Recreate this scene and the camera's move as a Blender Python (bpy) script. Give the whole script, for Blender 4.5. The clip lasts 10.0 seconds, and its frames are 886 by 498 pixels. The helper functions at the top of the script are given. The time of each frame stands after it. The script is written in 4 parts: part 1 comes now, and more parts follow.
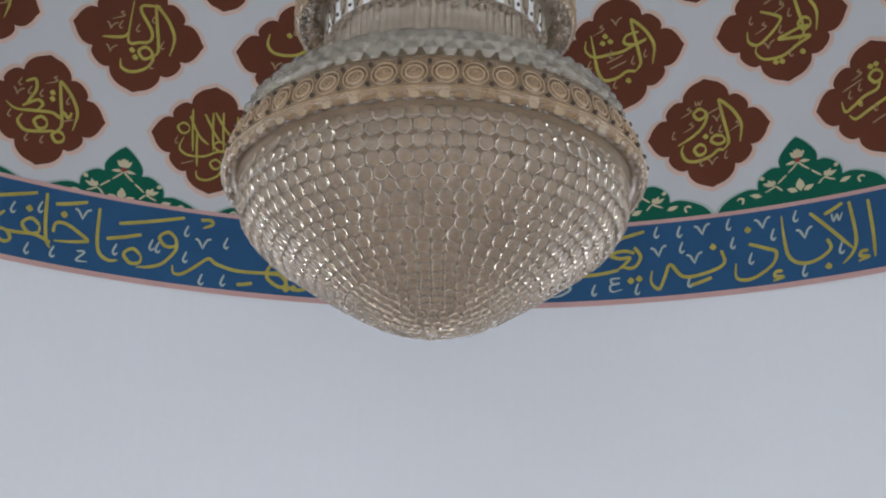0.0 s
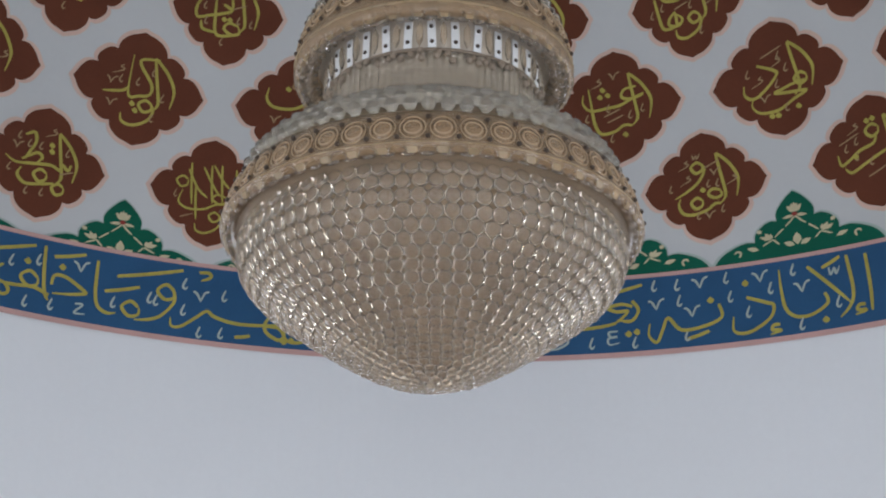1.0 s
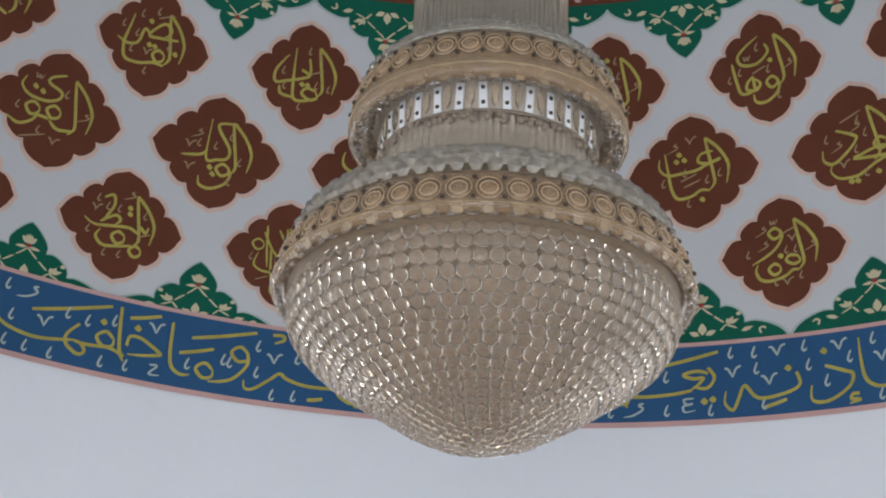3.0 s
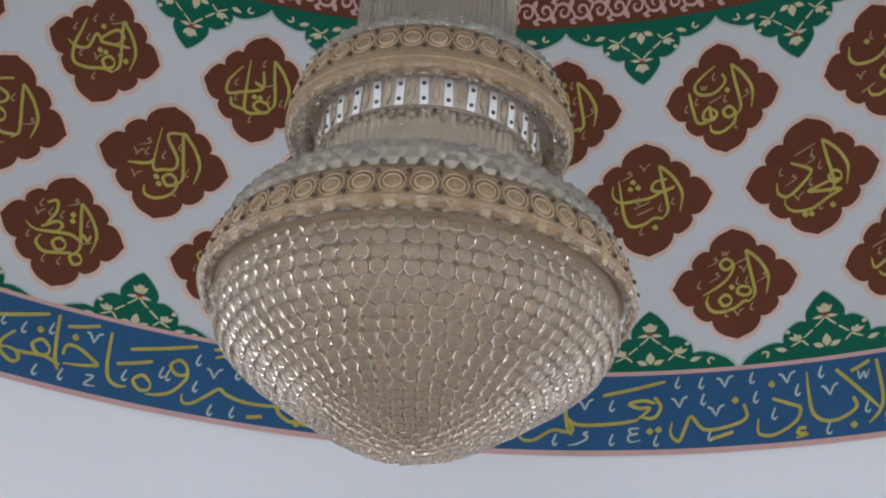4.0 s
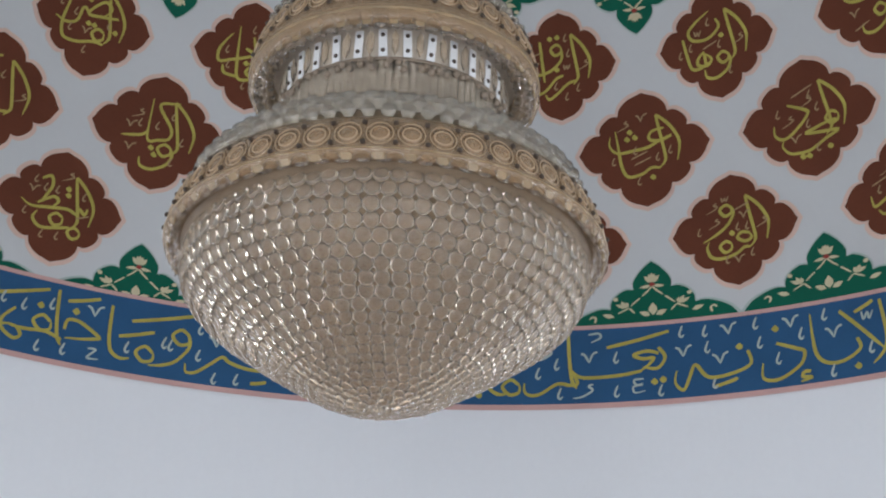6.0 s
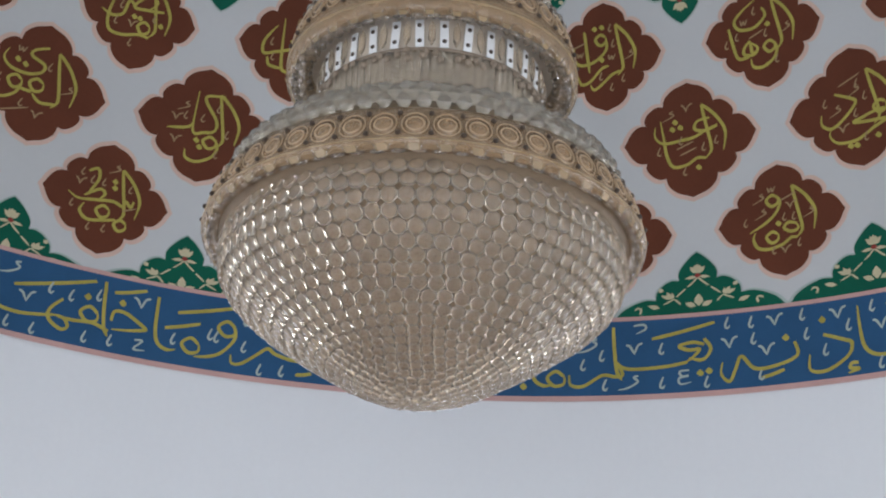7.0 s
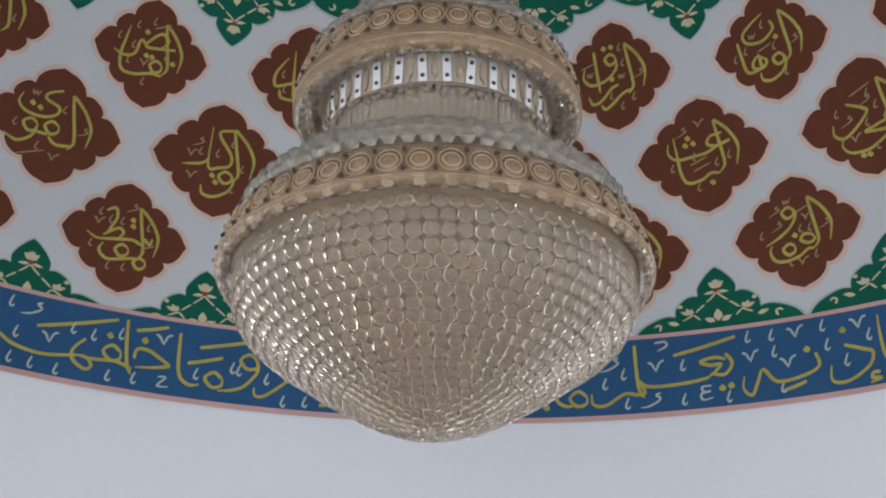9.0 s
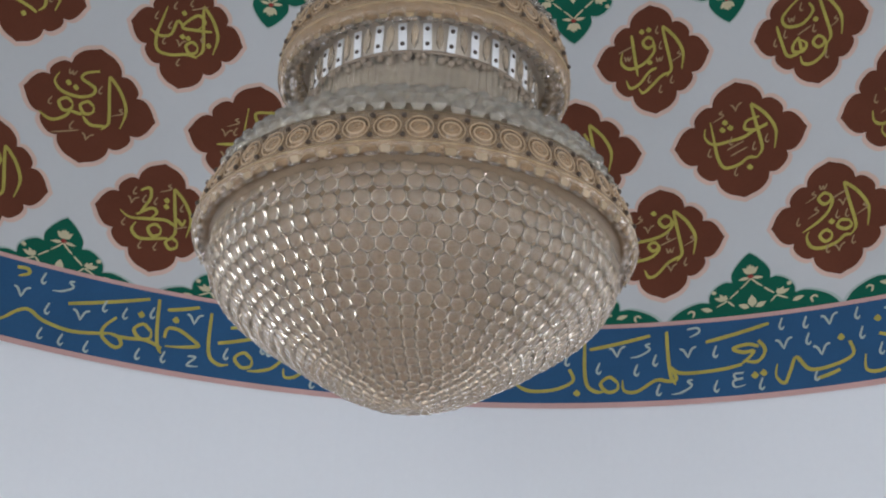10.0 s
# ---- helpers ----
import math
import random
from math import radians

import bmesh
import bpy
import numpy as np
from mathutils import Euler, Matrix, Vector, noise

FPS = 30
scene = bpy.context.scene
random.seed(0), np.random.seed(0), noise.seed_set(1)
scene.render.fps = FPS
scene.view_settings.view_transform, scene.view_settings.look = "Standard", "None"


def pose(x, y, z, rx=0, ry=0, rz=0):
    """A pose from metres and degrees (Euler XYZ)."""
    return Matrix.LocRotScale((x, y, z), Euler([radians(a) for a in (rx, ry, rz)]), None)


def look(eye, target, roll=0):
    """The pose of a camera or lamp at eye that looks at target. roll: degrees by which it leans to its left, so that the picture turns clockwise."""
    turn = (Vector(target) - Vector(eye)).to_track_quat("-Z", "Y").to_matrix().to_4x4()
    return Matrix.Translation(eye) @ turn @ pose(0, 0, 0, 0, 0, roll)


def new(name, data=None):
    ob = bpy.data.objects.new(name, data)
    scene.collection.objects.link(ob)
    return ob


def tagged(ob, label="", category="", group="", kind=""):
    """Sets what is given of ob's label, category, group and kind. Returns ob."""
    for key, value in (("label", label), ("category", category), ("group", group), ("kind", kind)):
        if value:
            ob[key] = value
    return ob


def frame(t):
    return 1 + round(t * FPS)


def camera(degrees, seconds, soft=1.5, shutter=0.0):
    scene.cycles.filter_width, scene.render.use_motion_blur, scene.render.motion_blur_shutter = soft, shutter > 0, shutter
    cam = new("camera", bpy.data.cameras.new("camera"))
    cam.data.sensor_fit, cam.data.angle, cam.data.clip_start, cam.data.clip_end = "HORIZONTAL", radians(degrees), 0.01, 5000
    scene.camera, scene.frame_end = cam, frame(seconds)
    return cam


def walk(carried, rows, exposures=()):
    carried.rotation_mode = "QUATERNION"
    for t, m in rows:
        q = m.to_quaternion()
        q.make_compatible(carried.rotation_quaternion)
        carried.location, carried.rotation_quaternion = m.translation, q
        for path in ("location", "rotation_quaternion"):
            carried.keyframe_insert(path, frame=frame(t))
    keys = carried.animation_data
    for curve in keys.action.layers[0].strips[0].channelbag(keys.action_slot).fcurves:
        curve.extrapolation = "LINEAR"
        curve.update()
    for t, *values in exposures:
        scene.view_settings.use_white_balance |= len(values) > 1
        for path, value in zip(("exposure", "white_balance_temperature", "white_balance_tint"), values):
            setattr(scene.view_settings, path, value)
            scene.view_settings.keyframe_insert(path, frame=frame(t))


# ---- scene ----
cam = camera(31.73, 10.0, soft=2.0)
Z0 = 5.0      # height of the inscription band's lower edge over the floor
R0 = 5.0      # radius of the dome there

# seconds, x, y, z over the band's lower edge, pitch, roll, yaw
PATH = [
    (0.0, 0.206, -4.572, -3.453, 22.05, 0.36, 0.95),
    (0.5, 0.206, -4.584, -3.457, 23.00, 0.43, 1.01),
    (1.0, 0.206, -4.589, -3.451, 23.95, 0.40, 0.88),
    (1.5, 0.206, -4.592, -3.451, 24.41, 0.49, 1.00),
    (2.0, 0.206, -4.602, -3.449, 25.26, 0.59, 1.73),
    (2.5, 0.250, -4.603, -3.449, 26.40, 1.20, 3.46),
    (2.7, 0.296, -4.590, -3.445, 26.35, 1.73, 4.78),
    (3.8, 0.407, -4.383, -3.483, 26.79, 4.26, 3.56),
    (4.0, 0.422, -4.350, -3.480, 27.79, 3.84, 3.30),
    (4.5, 0.502, -4.316, -3.495, 27.08, 2.61, 4.45),
    (5.0, 0.558, -4.291, -3.487, 26.83, 2.39, 3.53),
    (6.5, 0.617, -4.289, -3.490, 26.28, 1.74, 4.96),
    (7.0, 0.642, -4.279, -3.487, 26.07, 2.59, 6.38),
    (7.5, 0.677, -4.287, -3.491, 25.57, 2.38, 7.99),
    (8.0, 0.698, -4.300, -3.483, 25.47, 2.03, 8.25),
    (8.5, 0.678, -4.318, -3.471, 25.87, 1.42, 6.64),
    (9.0, 0.689, -4.326, -3.471, 26.77, 0.76, 7.39),
    (9.5, 0.837, -4.278, -3.486, 27.95, 2.37, 10.12),
    (10.0, 0.982, -4.202, -3.498, 26.44, 2.78, 10.63),
]


def aim(x, y, z, pitch, roll, yaw):
    eye = Vector((x, y, z + Z0))
    p, a = radians(pitch), radians(yaw)
    way = Vector((-math.sin(a) * math.cos(p), math.cos(a) * math.cos(p), math.sin(p)))
    return look(eye, eye + way, roll)


walk(cam, [(t, aim(*row)) for t, *row in PATH], exposures=[(0.0, -0.03), (0.5, -0.18), (1.0, -0.07), (1.5, 0.06), (2.5, 0.09), (10.0, 0.09)])

# ---- light: an overcast day through the tall windows of the hall ----
world = bpy.data.worlds.new("sky")
scene.world = world
world.use_nodes = True
wn = world.node_tree
sky = wn.nodes.new("ShaderNodeTexSky")
sky.sky_type = "NISHITA"
sky.sun_disc = False
sky.sun_elevation, sky.sun_rotation = radians(50), radians(200)
wn.nodes["Background"].inputs[1].default_value = 0.10
wn.links.new(sky.outputs[0], wn.nodes["Background"].inputs[0])
sun = new("sun", bpy.data.lights.new("sun", "SUN"))
sun.data.energy, sun.data.angle, sun.data.color = 0.8, radians(12), (1.0, 0.96, 0.9)
sun.matrix_world = look((0, 0, 30), (8, 10, 10))

WINDOWS = [radians(a) for a in (0, 45, 90, 135, 180, 225, 270, 315)]
WIN_HALF, WIN_LOW, WIN_TOP = 0.17, 0.9, 3.3
for a in WINDOWS:
    lamp = new("window_light", bpy.data.lights.new("window_light", "AREA"))
    lamp.data.shape, lamp.data.size, lamp.data.size_y = "RECTANGLE", 1.6, 2.3
    lamp.data.energy, lamp.data.color = 66.0, (0.86, 0.915, 1.0)
    p = Vector((5.2 * math.sin(a), 5.2 * math.cos(a), 2.1))
    lamp.matrix_world = look(p, (0, 0, 2.6))


# ---- materials ----
def material(name, color, rough=0.6, metal=0.0, vary=0.08, scale=3.0, fine=60.0, bump=0.1, trans=0.0, coat=0.0, ior=1.5, island=0.0, spec=0.5):
    """A paint, metal or glass with cloudy variation, fine grain and relief."""
    m = bpy.data.materials.new(name)
    m.use_nodes = True
    nt = m.node_tree
    b = nt.nodes["Principled BSDF"]
    b.inputs["Roughness"].default_value = rough
    b.inputs["Metallic"].default_value = metal
    b.inputs["Transmission Weight"].default_value = trans
    b.inputs["Coat Weight"].default_value = coat
    b.inputs["IOR"].default_value = ior
    b.inputs["Specular IOR Level"].default_value = spec
    tc = nt.nodes.new("ShaderNodeTexCoord")
    n1, n2 = nt.nodes.new("ShaderNodeTexNoise"), nt.nodes.new("ShaderNodeTexNoise")
    n1.inputs["Scale"].default_value, n1.inputs["Detail"].default_value = scale, 4
    n2.inputs["Scale"].default_value, n2.inputs["Detail"].default_value = fine, 3
    add = nt.nodes.new("ShaderNodeMath")
    add.operation = "MULTIPLY_ADD"
    add.inputs[1].default_value = 0.4
    last = add.outputs[0]
    for n in (n1, n2):
        nt.links.new(tc.outputs["Object"], n.inputs["Vector"])
    nt.links.new(n2.outputs["Fac"], add.inputs[0])
    nt.links.new(n1.outputs["Fac"], add.inputs[2])
    if island:
        geo = nt.nodes.new("ShaderNodeNewGeometry")
        mix = nt.nodes.new("ShaderNodeMath")
        mix.operation = "MULTIPLY_ADD"
        mix.inputs[1].default_value = island
        nt.links.new(geo.outputs["Random Per Island"], mix.inputs[0])
        nt.links.new(last, mix.inputs[2])
        last = mix.outputs[0]
    ramp = nt.nodes.new("ShaderNodeMapRange")
    ramp.inputs["From Min"].default_value, ramp.inputs["From Max"].default_value = 0.4, 1.0 + island
    ramp.inputs["To Min"].default_value, ramp.inputs["To Max"].default_value = 1 - vary, 1 + vary
    nt.links.new(last, ramp.inputs["Value"])
    scale_n = nt.nodes.new("ShaderNodeVectorMath")
    scale_n.operation = "SCALE"
    scale_n.inputs[0].default_value = color
    nt.links.new(ramp.outputs[0], scale_n.inputs["Scale"])
    nt.links.new(scale_n.outputs[0], b.inputs["Base Color"])
    if bump:
        bp = nt.nodes.new("ShaderNodeBump")
        bp.inputs["Strength"].default_value, bp.inputs["Distance"].default_value = bump, 0.004
        nt.links.new(n2.outputs["Fac"], bp.inputs["Height"])
        nt.links.new(bp.outputs[0], b.inputs["Normal"])
    return m


# White plaster again; the dome's weaker light is darkened into its colour.
DOME = material("dome_plaster_shaded", (0.62, 0.632, 0.635), 0.75, vary=0.03, scale=0.7, fine=25)
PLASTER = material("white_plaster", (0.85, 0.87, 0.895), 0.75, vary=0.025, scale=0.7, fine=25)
CARPET = material("carpet", (0.22, 0.15, 0.11), 0.95, vary=0.2, scale=4, fine=200, bump=0.4)
BROWN = material("brown_paint", (0.138, 0.042, 0.0215), 0.75, spec=0.2, vary=0.12)
PINK = material("pink_paint", (0.60, 0.37, 0.34), 0.65, vary=0.08)
HALO = material("pale_pink_paint", (0.72, 0.52, 0.43), 0.65, vary=0.08)
GREEN = material("green_paint", (0.004, 0.112, 0.068), 0.75, spec=0.2, vary=0.12)
BLUE = material("blue_paint", (0.028, 0.100, 0.215), 0.75, spec=0.2, vary=0.10)
YELLOW = material("yellow_paint", (0.45, 0.385, 0.09), 0.75, spec=0.2, vary=0.18, scale=8)
CREAM = material("cream_paint", (0.62, 0.56, 0.36), 0.6, vary=0.1)
PALE = material("pale_blue_green_paint", (0.42, 0.50, 0.47), 0.6, vary=0.1)
TAN = material("tan_paint", (0.36, 0.24, 0.12), 0.6, vary=0.1)
RED = material("red_paint", (0.30, 0.03, 0.02), 0.6, vary=0.1)
CLEAR = material("clear_crystal", (0.92, 0.86, 0.77), 0.08, vary=0.08, scale=30, bump=0.0, trans=0.9, island=0.5)
BRONZE = material("bronze", (0.26, 0.20, 0.145), 0.5, metal=0.0, vary=0.2)
WIRE = material("champagne_lacquer", (0.46, 0.33, 0.205), 0.35, vary=0.2)
BALLS = material("milky_crystal", (0.86, 0.82, 0.74), 0.14, vary=0.10, scale=30, bump=0.0, trans=0.88)
GILT = material("yellow_gilt_lacquer", (0.50, 0.36, 0.19), 0.35, vary=0.3, scale=10, trans=0.45)
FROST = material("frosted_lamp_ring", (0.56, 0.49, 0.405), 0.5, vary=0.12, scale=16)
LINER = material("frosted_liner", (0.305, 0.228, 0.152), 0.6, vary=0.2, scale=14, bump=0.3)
CRYSTAL = material("cut_crystal", (0.885, 0.80, 0.685), 0.26, vary=0.07, scale=30, bump=0.0, ior=1.36, trans=0.89, island=0.5, spec=0.38)
AMBER = material("amber_crystal", (0.70, 0.49, 0.295), 0.16, vary=0.35, scale=26, fine=85, bump=0.7, trans=0.66, island=0.5)
GOLD = material("gilt_metal", (0.70, 0.56, 0.38), 0.38, metal=1.0, vary=0.1)
CHROME = material("mirror_steel", (0.90, 0.88, 0.86), 0.16, metal=1.0, vary=0.05)
PLATE = material("white_led_plate", (0.80, 0.80, 0.80), 0.4, vary=0.04)
DARK = material("dark_screw", (0.05, 0.032, 0.02), 0.5, vary=0.1)


# ---- building helpers ----
def part(name, bm, mat, parent=None, label="", smooth=True):
    """Links a bmesh as one mesh object, under a thing or a part."""
    me = bpy.data.meshes.new(name)
    bmesh.ops.recalc_face_normals(bm, faces=bm.faces)
    for f in bm.faces:
        f.smooth = smooth
    bm.to_mesh(me)
    bm.free()
    me.materials.append(mat)
    ob = new(name, me)
    ob.parent = parent
    if label:
        tagged(ob, label)
    return ob


def piece(name, mesh, parent, m):
    """One of many alike pieces that share a mesh."""
    ob = new(name, mesh)
    ob.parent = parent
    ob.matrix_basis = m
    return ob


def shape_of(name, bm, mat, smooth=False):
    me = bpy.data.meshes.new(name)
    bmesh.ops.recalc_face_normals(bm, faces=bm.faces)
    for f in bm.faces:
        f.smooth = smooth
    bm.to_mesh(me)
    bm.free()
    me.materials.append(mat)
    return me


def empty(name, at=(0, 0, 0)):
    ob = new(name)
    ob.empty_display_size = 0.1
    ob.location = at
    return ob


def lathe(bm, profile, n=96, a0=0.0, a1=math.tau, closed=False):
    """Turns a profile of (radius, height) round the z axis."""
    full = abs(a1 - a0 - math.tau) < 1e-6
    cols = n if full else n + 1
    rings = []
    for r, z in profile:
        rings.append([bm.verts.new((r * math.sin(a0 + (a1 - a0) * i / n), r * math.cos(a0 + (a1 - a0) * i / n), z)) for i in range(cols)])
    pairs = list(zip(rings, rings[1:])) + ([(rings[-1], rings[0])] if closed else [])
    for lo, hi in pairs:
        for i in range(n):
            j = (i + 1) % cols
            bm.faces.new((lo[i], lo[j], hi[j], hi[i]))
    return bm


# ---- the dome's surface ----
def dome_r(z):
    """Inner radius at the height z over the band's lower edge."""
    h = max(z, 0) / R0
    return R0 * max(1 + 0.0214 * h - 0.2532 * h * h, 0.0)


def on_dome(a, z, off=0.0):
    """The place at the angle a and height z, lifted off the surface into the room."""
    m = (dome_r(z + 0.01) - dome_r(z - 0.01)) / 0.02
    k = 1 / math.sqrt(1 + m * m)
    r = dome_r(z) - off * k
    return Vector((r * math.sin(a), r * math.cos(a), Z0 + z + off * m * k))


def level(a):
    """The hand-painted band runs slightly out of level."""
    return -0.0955 * math.sin(a) - 0.021 * (1 - math.cos(a))


STEP = math.tau / 28
A0 = -0.3042

# ---- the large structure ----
ground = part("ground", lathe(bmesh.new(), [(0.0, -0.3), (20, -0.3), (400, -0.3)], 48), CARPET)
tagged(ground, "dull brown ground round the building", "ground", kind="structure")
bm = bmesh.new()
lathe(bm, [(0.0, 0.0), (2.5, 0.0), (5.6, 0.0), (5.6, -0.2)], 64)
floor = tagged(part("floor", bm, CARPET), "warm brown carpet floor of the prayer hall", "floor", kind="structure")

bm = bmesh.new()
edges = []
for a in sorted(WINDOWS):
    edges += [(a - WIN_HALF, a + WIN_HALF)]
prev = edges[-1][1] - math.tau
box = lambda lo, hi: [(5.0, lo), (5.0, hi), (5.35, hi), (5.35, lo)]
for lo, hi in edges:
    lathe(bm, box(0.0, 3.4), 12, prev, lo, closed=True)
    lathe(bm, box(0.0, WIN_LOW), 6, lo, hi, closed=True)
    prev = hi
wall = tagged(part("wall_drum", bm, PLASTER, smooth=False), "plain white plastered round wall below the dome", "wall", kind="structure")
bm = lathe(bmesh.new(), [(5.0, 3.4), (5.0, 4.0), (5.0, 4.6), (5.0, Z0), (dome_r(0.1), Z0 + 0.1), (dome_r(0.2), Z0 + 0.2), (dome_r(0.3), Z0 + 0.3), (5.4, Z0 + 0.3), (5.4, 3.4)], 256, closed=True)
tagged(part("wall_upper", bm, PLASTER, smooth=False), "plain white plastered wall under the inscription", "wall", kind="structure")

bm = bmesh.new()
heights = [0.30 + 0.15 * i for i in range(26)] + [4.2 + 0.45 * i for i in range(13)]
profile = [(dome_r(z), Z0 + z) for z in heights if dome_r(z) > 0.05]
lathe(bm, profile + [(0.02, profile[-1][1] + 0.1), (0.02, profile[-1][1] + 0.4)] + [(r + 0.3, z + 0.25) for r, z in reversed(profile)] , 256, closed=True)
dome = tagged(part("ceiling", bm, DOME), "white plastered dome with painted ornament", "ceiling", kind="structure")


# ---- painted shapes on the dome ----
def spline(pts, n=6, closed=False):
    """A smooth line through points (Catmull-Rom)."""
    out, k = [], len(pts)
    for i in range(k if closed else k - 1):
        p = [Vector(pts[(i + j) % k] if closed else pts[min(max(i + j, 0), k - 1)]) for j in (-1, 0, 1, 2)]
        for s in range(n):
            t = s / n
            out.append(0.5 * (2 * p[1] + (p[2] - p[0]) * t + (2 * p[0] - 5 * p[1] + 4 * p[2] - p[3]) * t * t + (3 * p[1] - p[0] - 3 * p[2] + p[3]) * t ** 3))
    if not closed:
        out.append(Vector(pts[-1]))
    return out


def fill(bm, outline, put, centre=(0, 0), rings=5):
    """A star-shaped patch of paint: its outline in (u, v), laid on the dome by put."""
    c = Vector(centre)
    mid = bm.verts.new(put(c.x, c.y))
    last = None
    for k in range(1, rings + 1):
        ring = [bm.verts.new(put(*(c + (Vector(p) - c) * k / rings))) for p in outline]
        for i in range(len(ring)):
            j = (i + 1) % len(ring)
            if last is None:
                bm.faces.new((mid, ring[i], ring[j]))
            else:
                bm.faces.new((last[i], ring[i], ring[j], last[j]))
        last = ring


def laid(a, z, off):
    """Lays (u, v) metres on the dome round the point (a, z)."""
    r = dome_r(z)
    return lambda u, v, lift=0.0: on_dome(a + u / r, z + v, off + lift)


QUARTER = [[(0, 1), (0.10, 0.955), (0.20, 0.915), (0.29, 0.845), (0.36, 0.745), (0.385, 0.625)],
           [(0.385, 0.625), (0.455, 0.638), (0.54, 0.605), (0.635, 0.51), (0.677, 0.41), (0.66, 0.33)],
           [(0.66, 0.33), (0.745, 0.328), (0.825, 0.285), (0.905, 0.185), (0.955, 0.08), (1, 0)]]


def lobed(w, h, grow=0.0):
    """The outline of a medallion: four pointed lobes with a small round one between each two."""
    quarter = []
    for run in QUARTER:
        quarter += [tuple(p) for p in spline(run, 5)[:-1]]
    right = quarter + [(1.0, 0.0)] + [(x, -y) for x, y in reversed(quarter)]
    whole = right + [(-x, y) for x, y in reversed(right[1:-1])]
    return [(x * w + grow * x / max(math.hypot(x, y), 0.01), y * h + grow * y / max(math.hypot(x, y), 0.01)) for x, y in whole]


# ---- calligraphy: a pen that draws letters on the dome ----
def stroke(bm, pts, put, wide, lift=0.0, taper=(0.7, 0.35)):
    """A ribbon of paint along a smooth line, broad in the middle and finer at its ends."""
    line = spline(pts, 5)
    n = len(line)
    rows = []
    for i, p in enumerate(line):
        d = line[min(i + 1, n - 1)] - line[max(i - 1, 0)]
        if d.length < 1e-9:
            continue
        d.normalize()
        s = i / (n - 1)
        pen = 0.86 + 0.22 * abs(math.sin(math.atan2(d.y, d.x) - 0.9))
        ends = min(1.0, taper[0] + s * 6 * (1 - taper[0]), taper[1] + (1 - s) * 4 * (1 - taper[1]))
        w = 0.5 * wide * pen * ends
        q = Vector((-d.y, d.x)) * w
        rows.append((bm.verts.new(put(p.x + q.x, p.y + q.y, lift)), bm.verts.new(put(p.x - q.x, p.y - q.y, lift))))
    for (a, b), (c, d) in zip(rows, rows[1:]):
        bm.faces.new((a, b, d, c))


RING = [(0.09, 0.06), (0.0, 0.11), (-0.10, 0.02), (-0.02, -0.10), (0.09, -0.05), (0.10, 0.06)]
LETTERS = {  # pen lines of letters and signs, round their own origin
    "ring": [RING],
    "waw": [RING, [(0.09, 0.07), (0.13, -0.08), (0.05, -0.25), (-0.16, -0.37), (-0.33, -0.33), (-0.36, -0.18)]],
    "rwaw": [RING, [(0.09, 0.07), (0.13, -0.06), (0.03, -0.26), (-0.16, -0.42), (-0.42, -0.56)]],
    "fa": [RING, [(0.09, 0.06), (0.12, -0.08), (-0.05, -0.25), (-0.38, -0.33), (-0.58, -0.30), (-0.66, -0.14)]],
    "ain": [[(0.12, 0.08), (-0.03, 0.12), (-0.11, 0.02), (0.02, -0.07), (0.14, -0.02), (0.10, 0.10)]],
    "ha": [[(0.02, 0.16), (-0.10, 0.04), (-0.11, -0.09), (0.06, -0.12), (0.14, 0.0), (0.02, 0.12)], [(0.02, 0.12), (0.03, -0.11)]],
    "ra": [[(0.02, 0.10), (0.04, -0.03), (-0.13, -0.20), (-0.34, -0.30), (-0.47, -0.26), (-0.48, -0.14)]],
    "bowl": [[(0.30, 0.20), (0.34, 0.04), (0.12, -0.13), (-0.16, -0.14), (-0.28, -0.02), (-0.26, 0.16)]],
    "dal": [[(-0.12, 0.22), (0.10, 0.10), (0.15, 0.02), (0.0, -0.16), (-0.20, -0.30), (-0.33, -0.22), (-0.33, -0.06)]],
    "mim": [RING, [(-0.09, 0.0), (-0.26, -0.10)]],
    "alif": [[(0.0, 0.40), (0.02, 0.0), (0.05, -0.36)]],
    "dot": [[(-0.035, 0.035), (0.035, -0.035)]],
    "v": [[(-0.09, 0.07), (-0.05, 0.05), (-0.01, -0.05)], [(0.10, 0.09), (0.03, 0.05), (-0.02, -0.06)]],
    "tick": [[(0.015, 0.09), (-0.03, -0.02), (0.0, -0.06), (0.03, -0.03)]],
    "bar": [[(-0.14, -0.06), (0.14, 0.06)]],
    "damma": [[(0.08, 0.09), (0.03, 0.05), (0.09, 0.02), (0.06, -0.02), (-0.10, -0.10)]],
    "shadda": [[(-0.07, 0.05), (-0.05, -0.04), (-0.01, 0.04)], [(-0.01, 0.04), (0.01, -0.04), (0.06, 0.06)]],
}
AL = [[(0.22, 0.62), (0.27, 0.28), (0.33, -0.10), (0.33, -0.26), (0.24, -0.38)], [(0.22, 0.62), (0.33, 0.52), (0.47, 0.34), (0.58, 0.06), (0.53, -0.28)]]
SMALL = {"v", "tick", "bar", "damma", "shadda"}

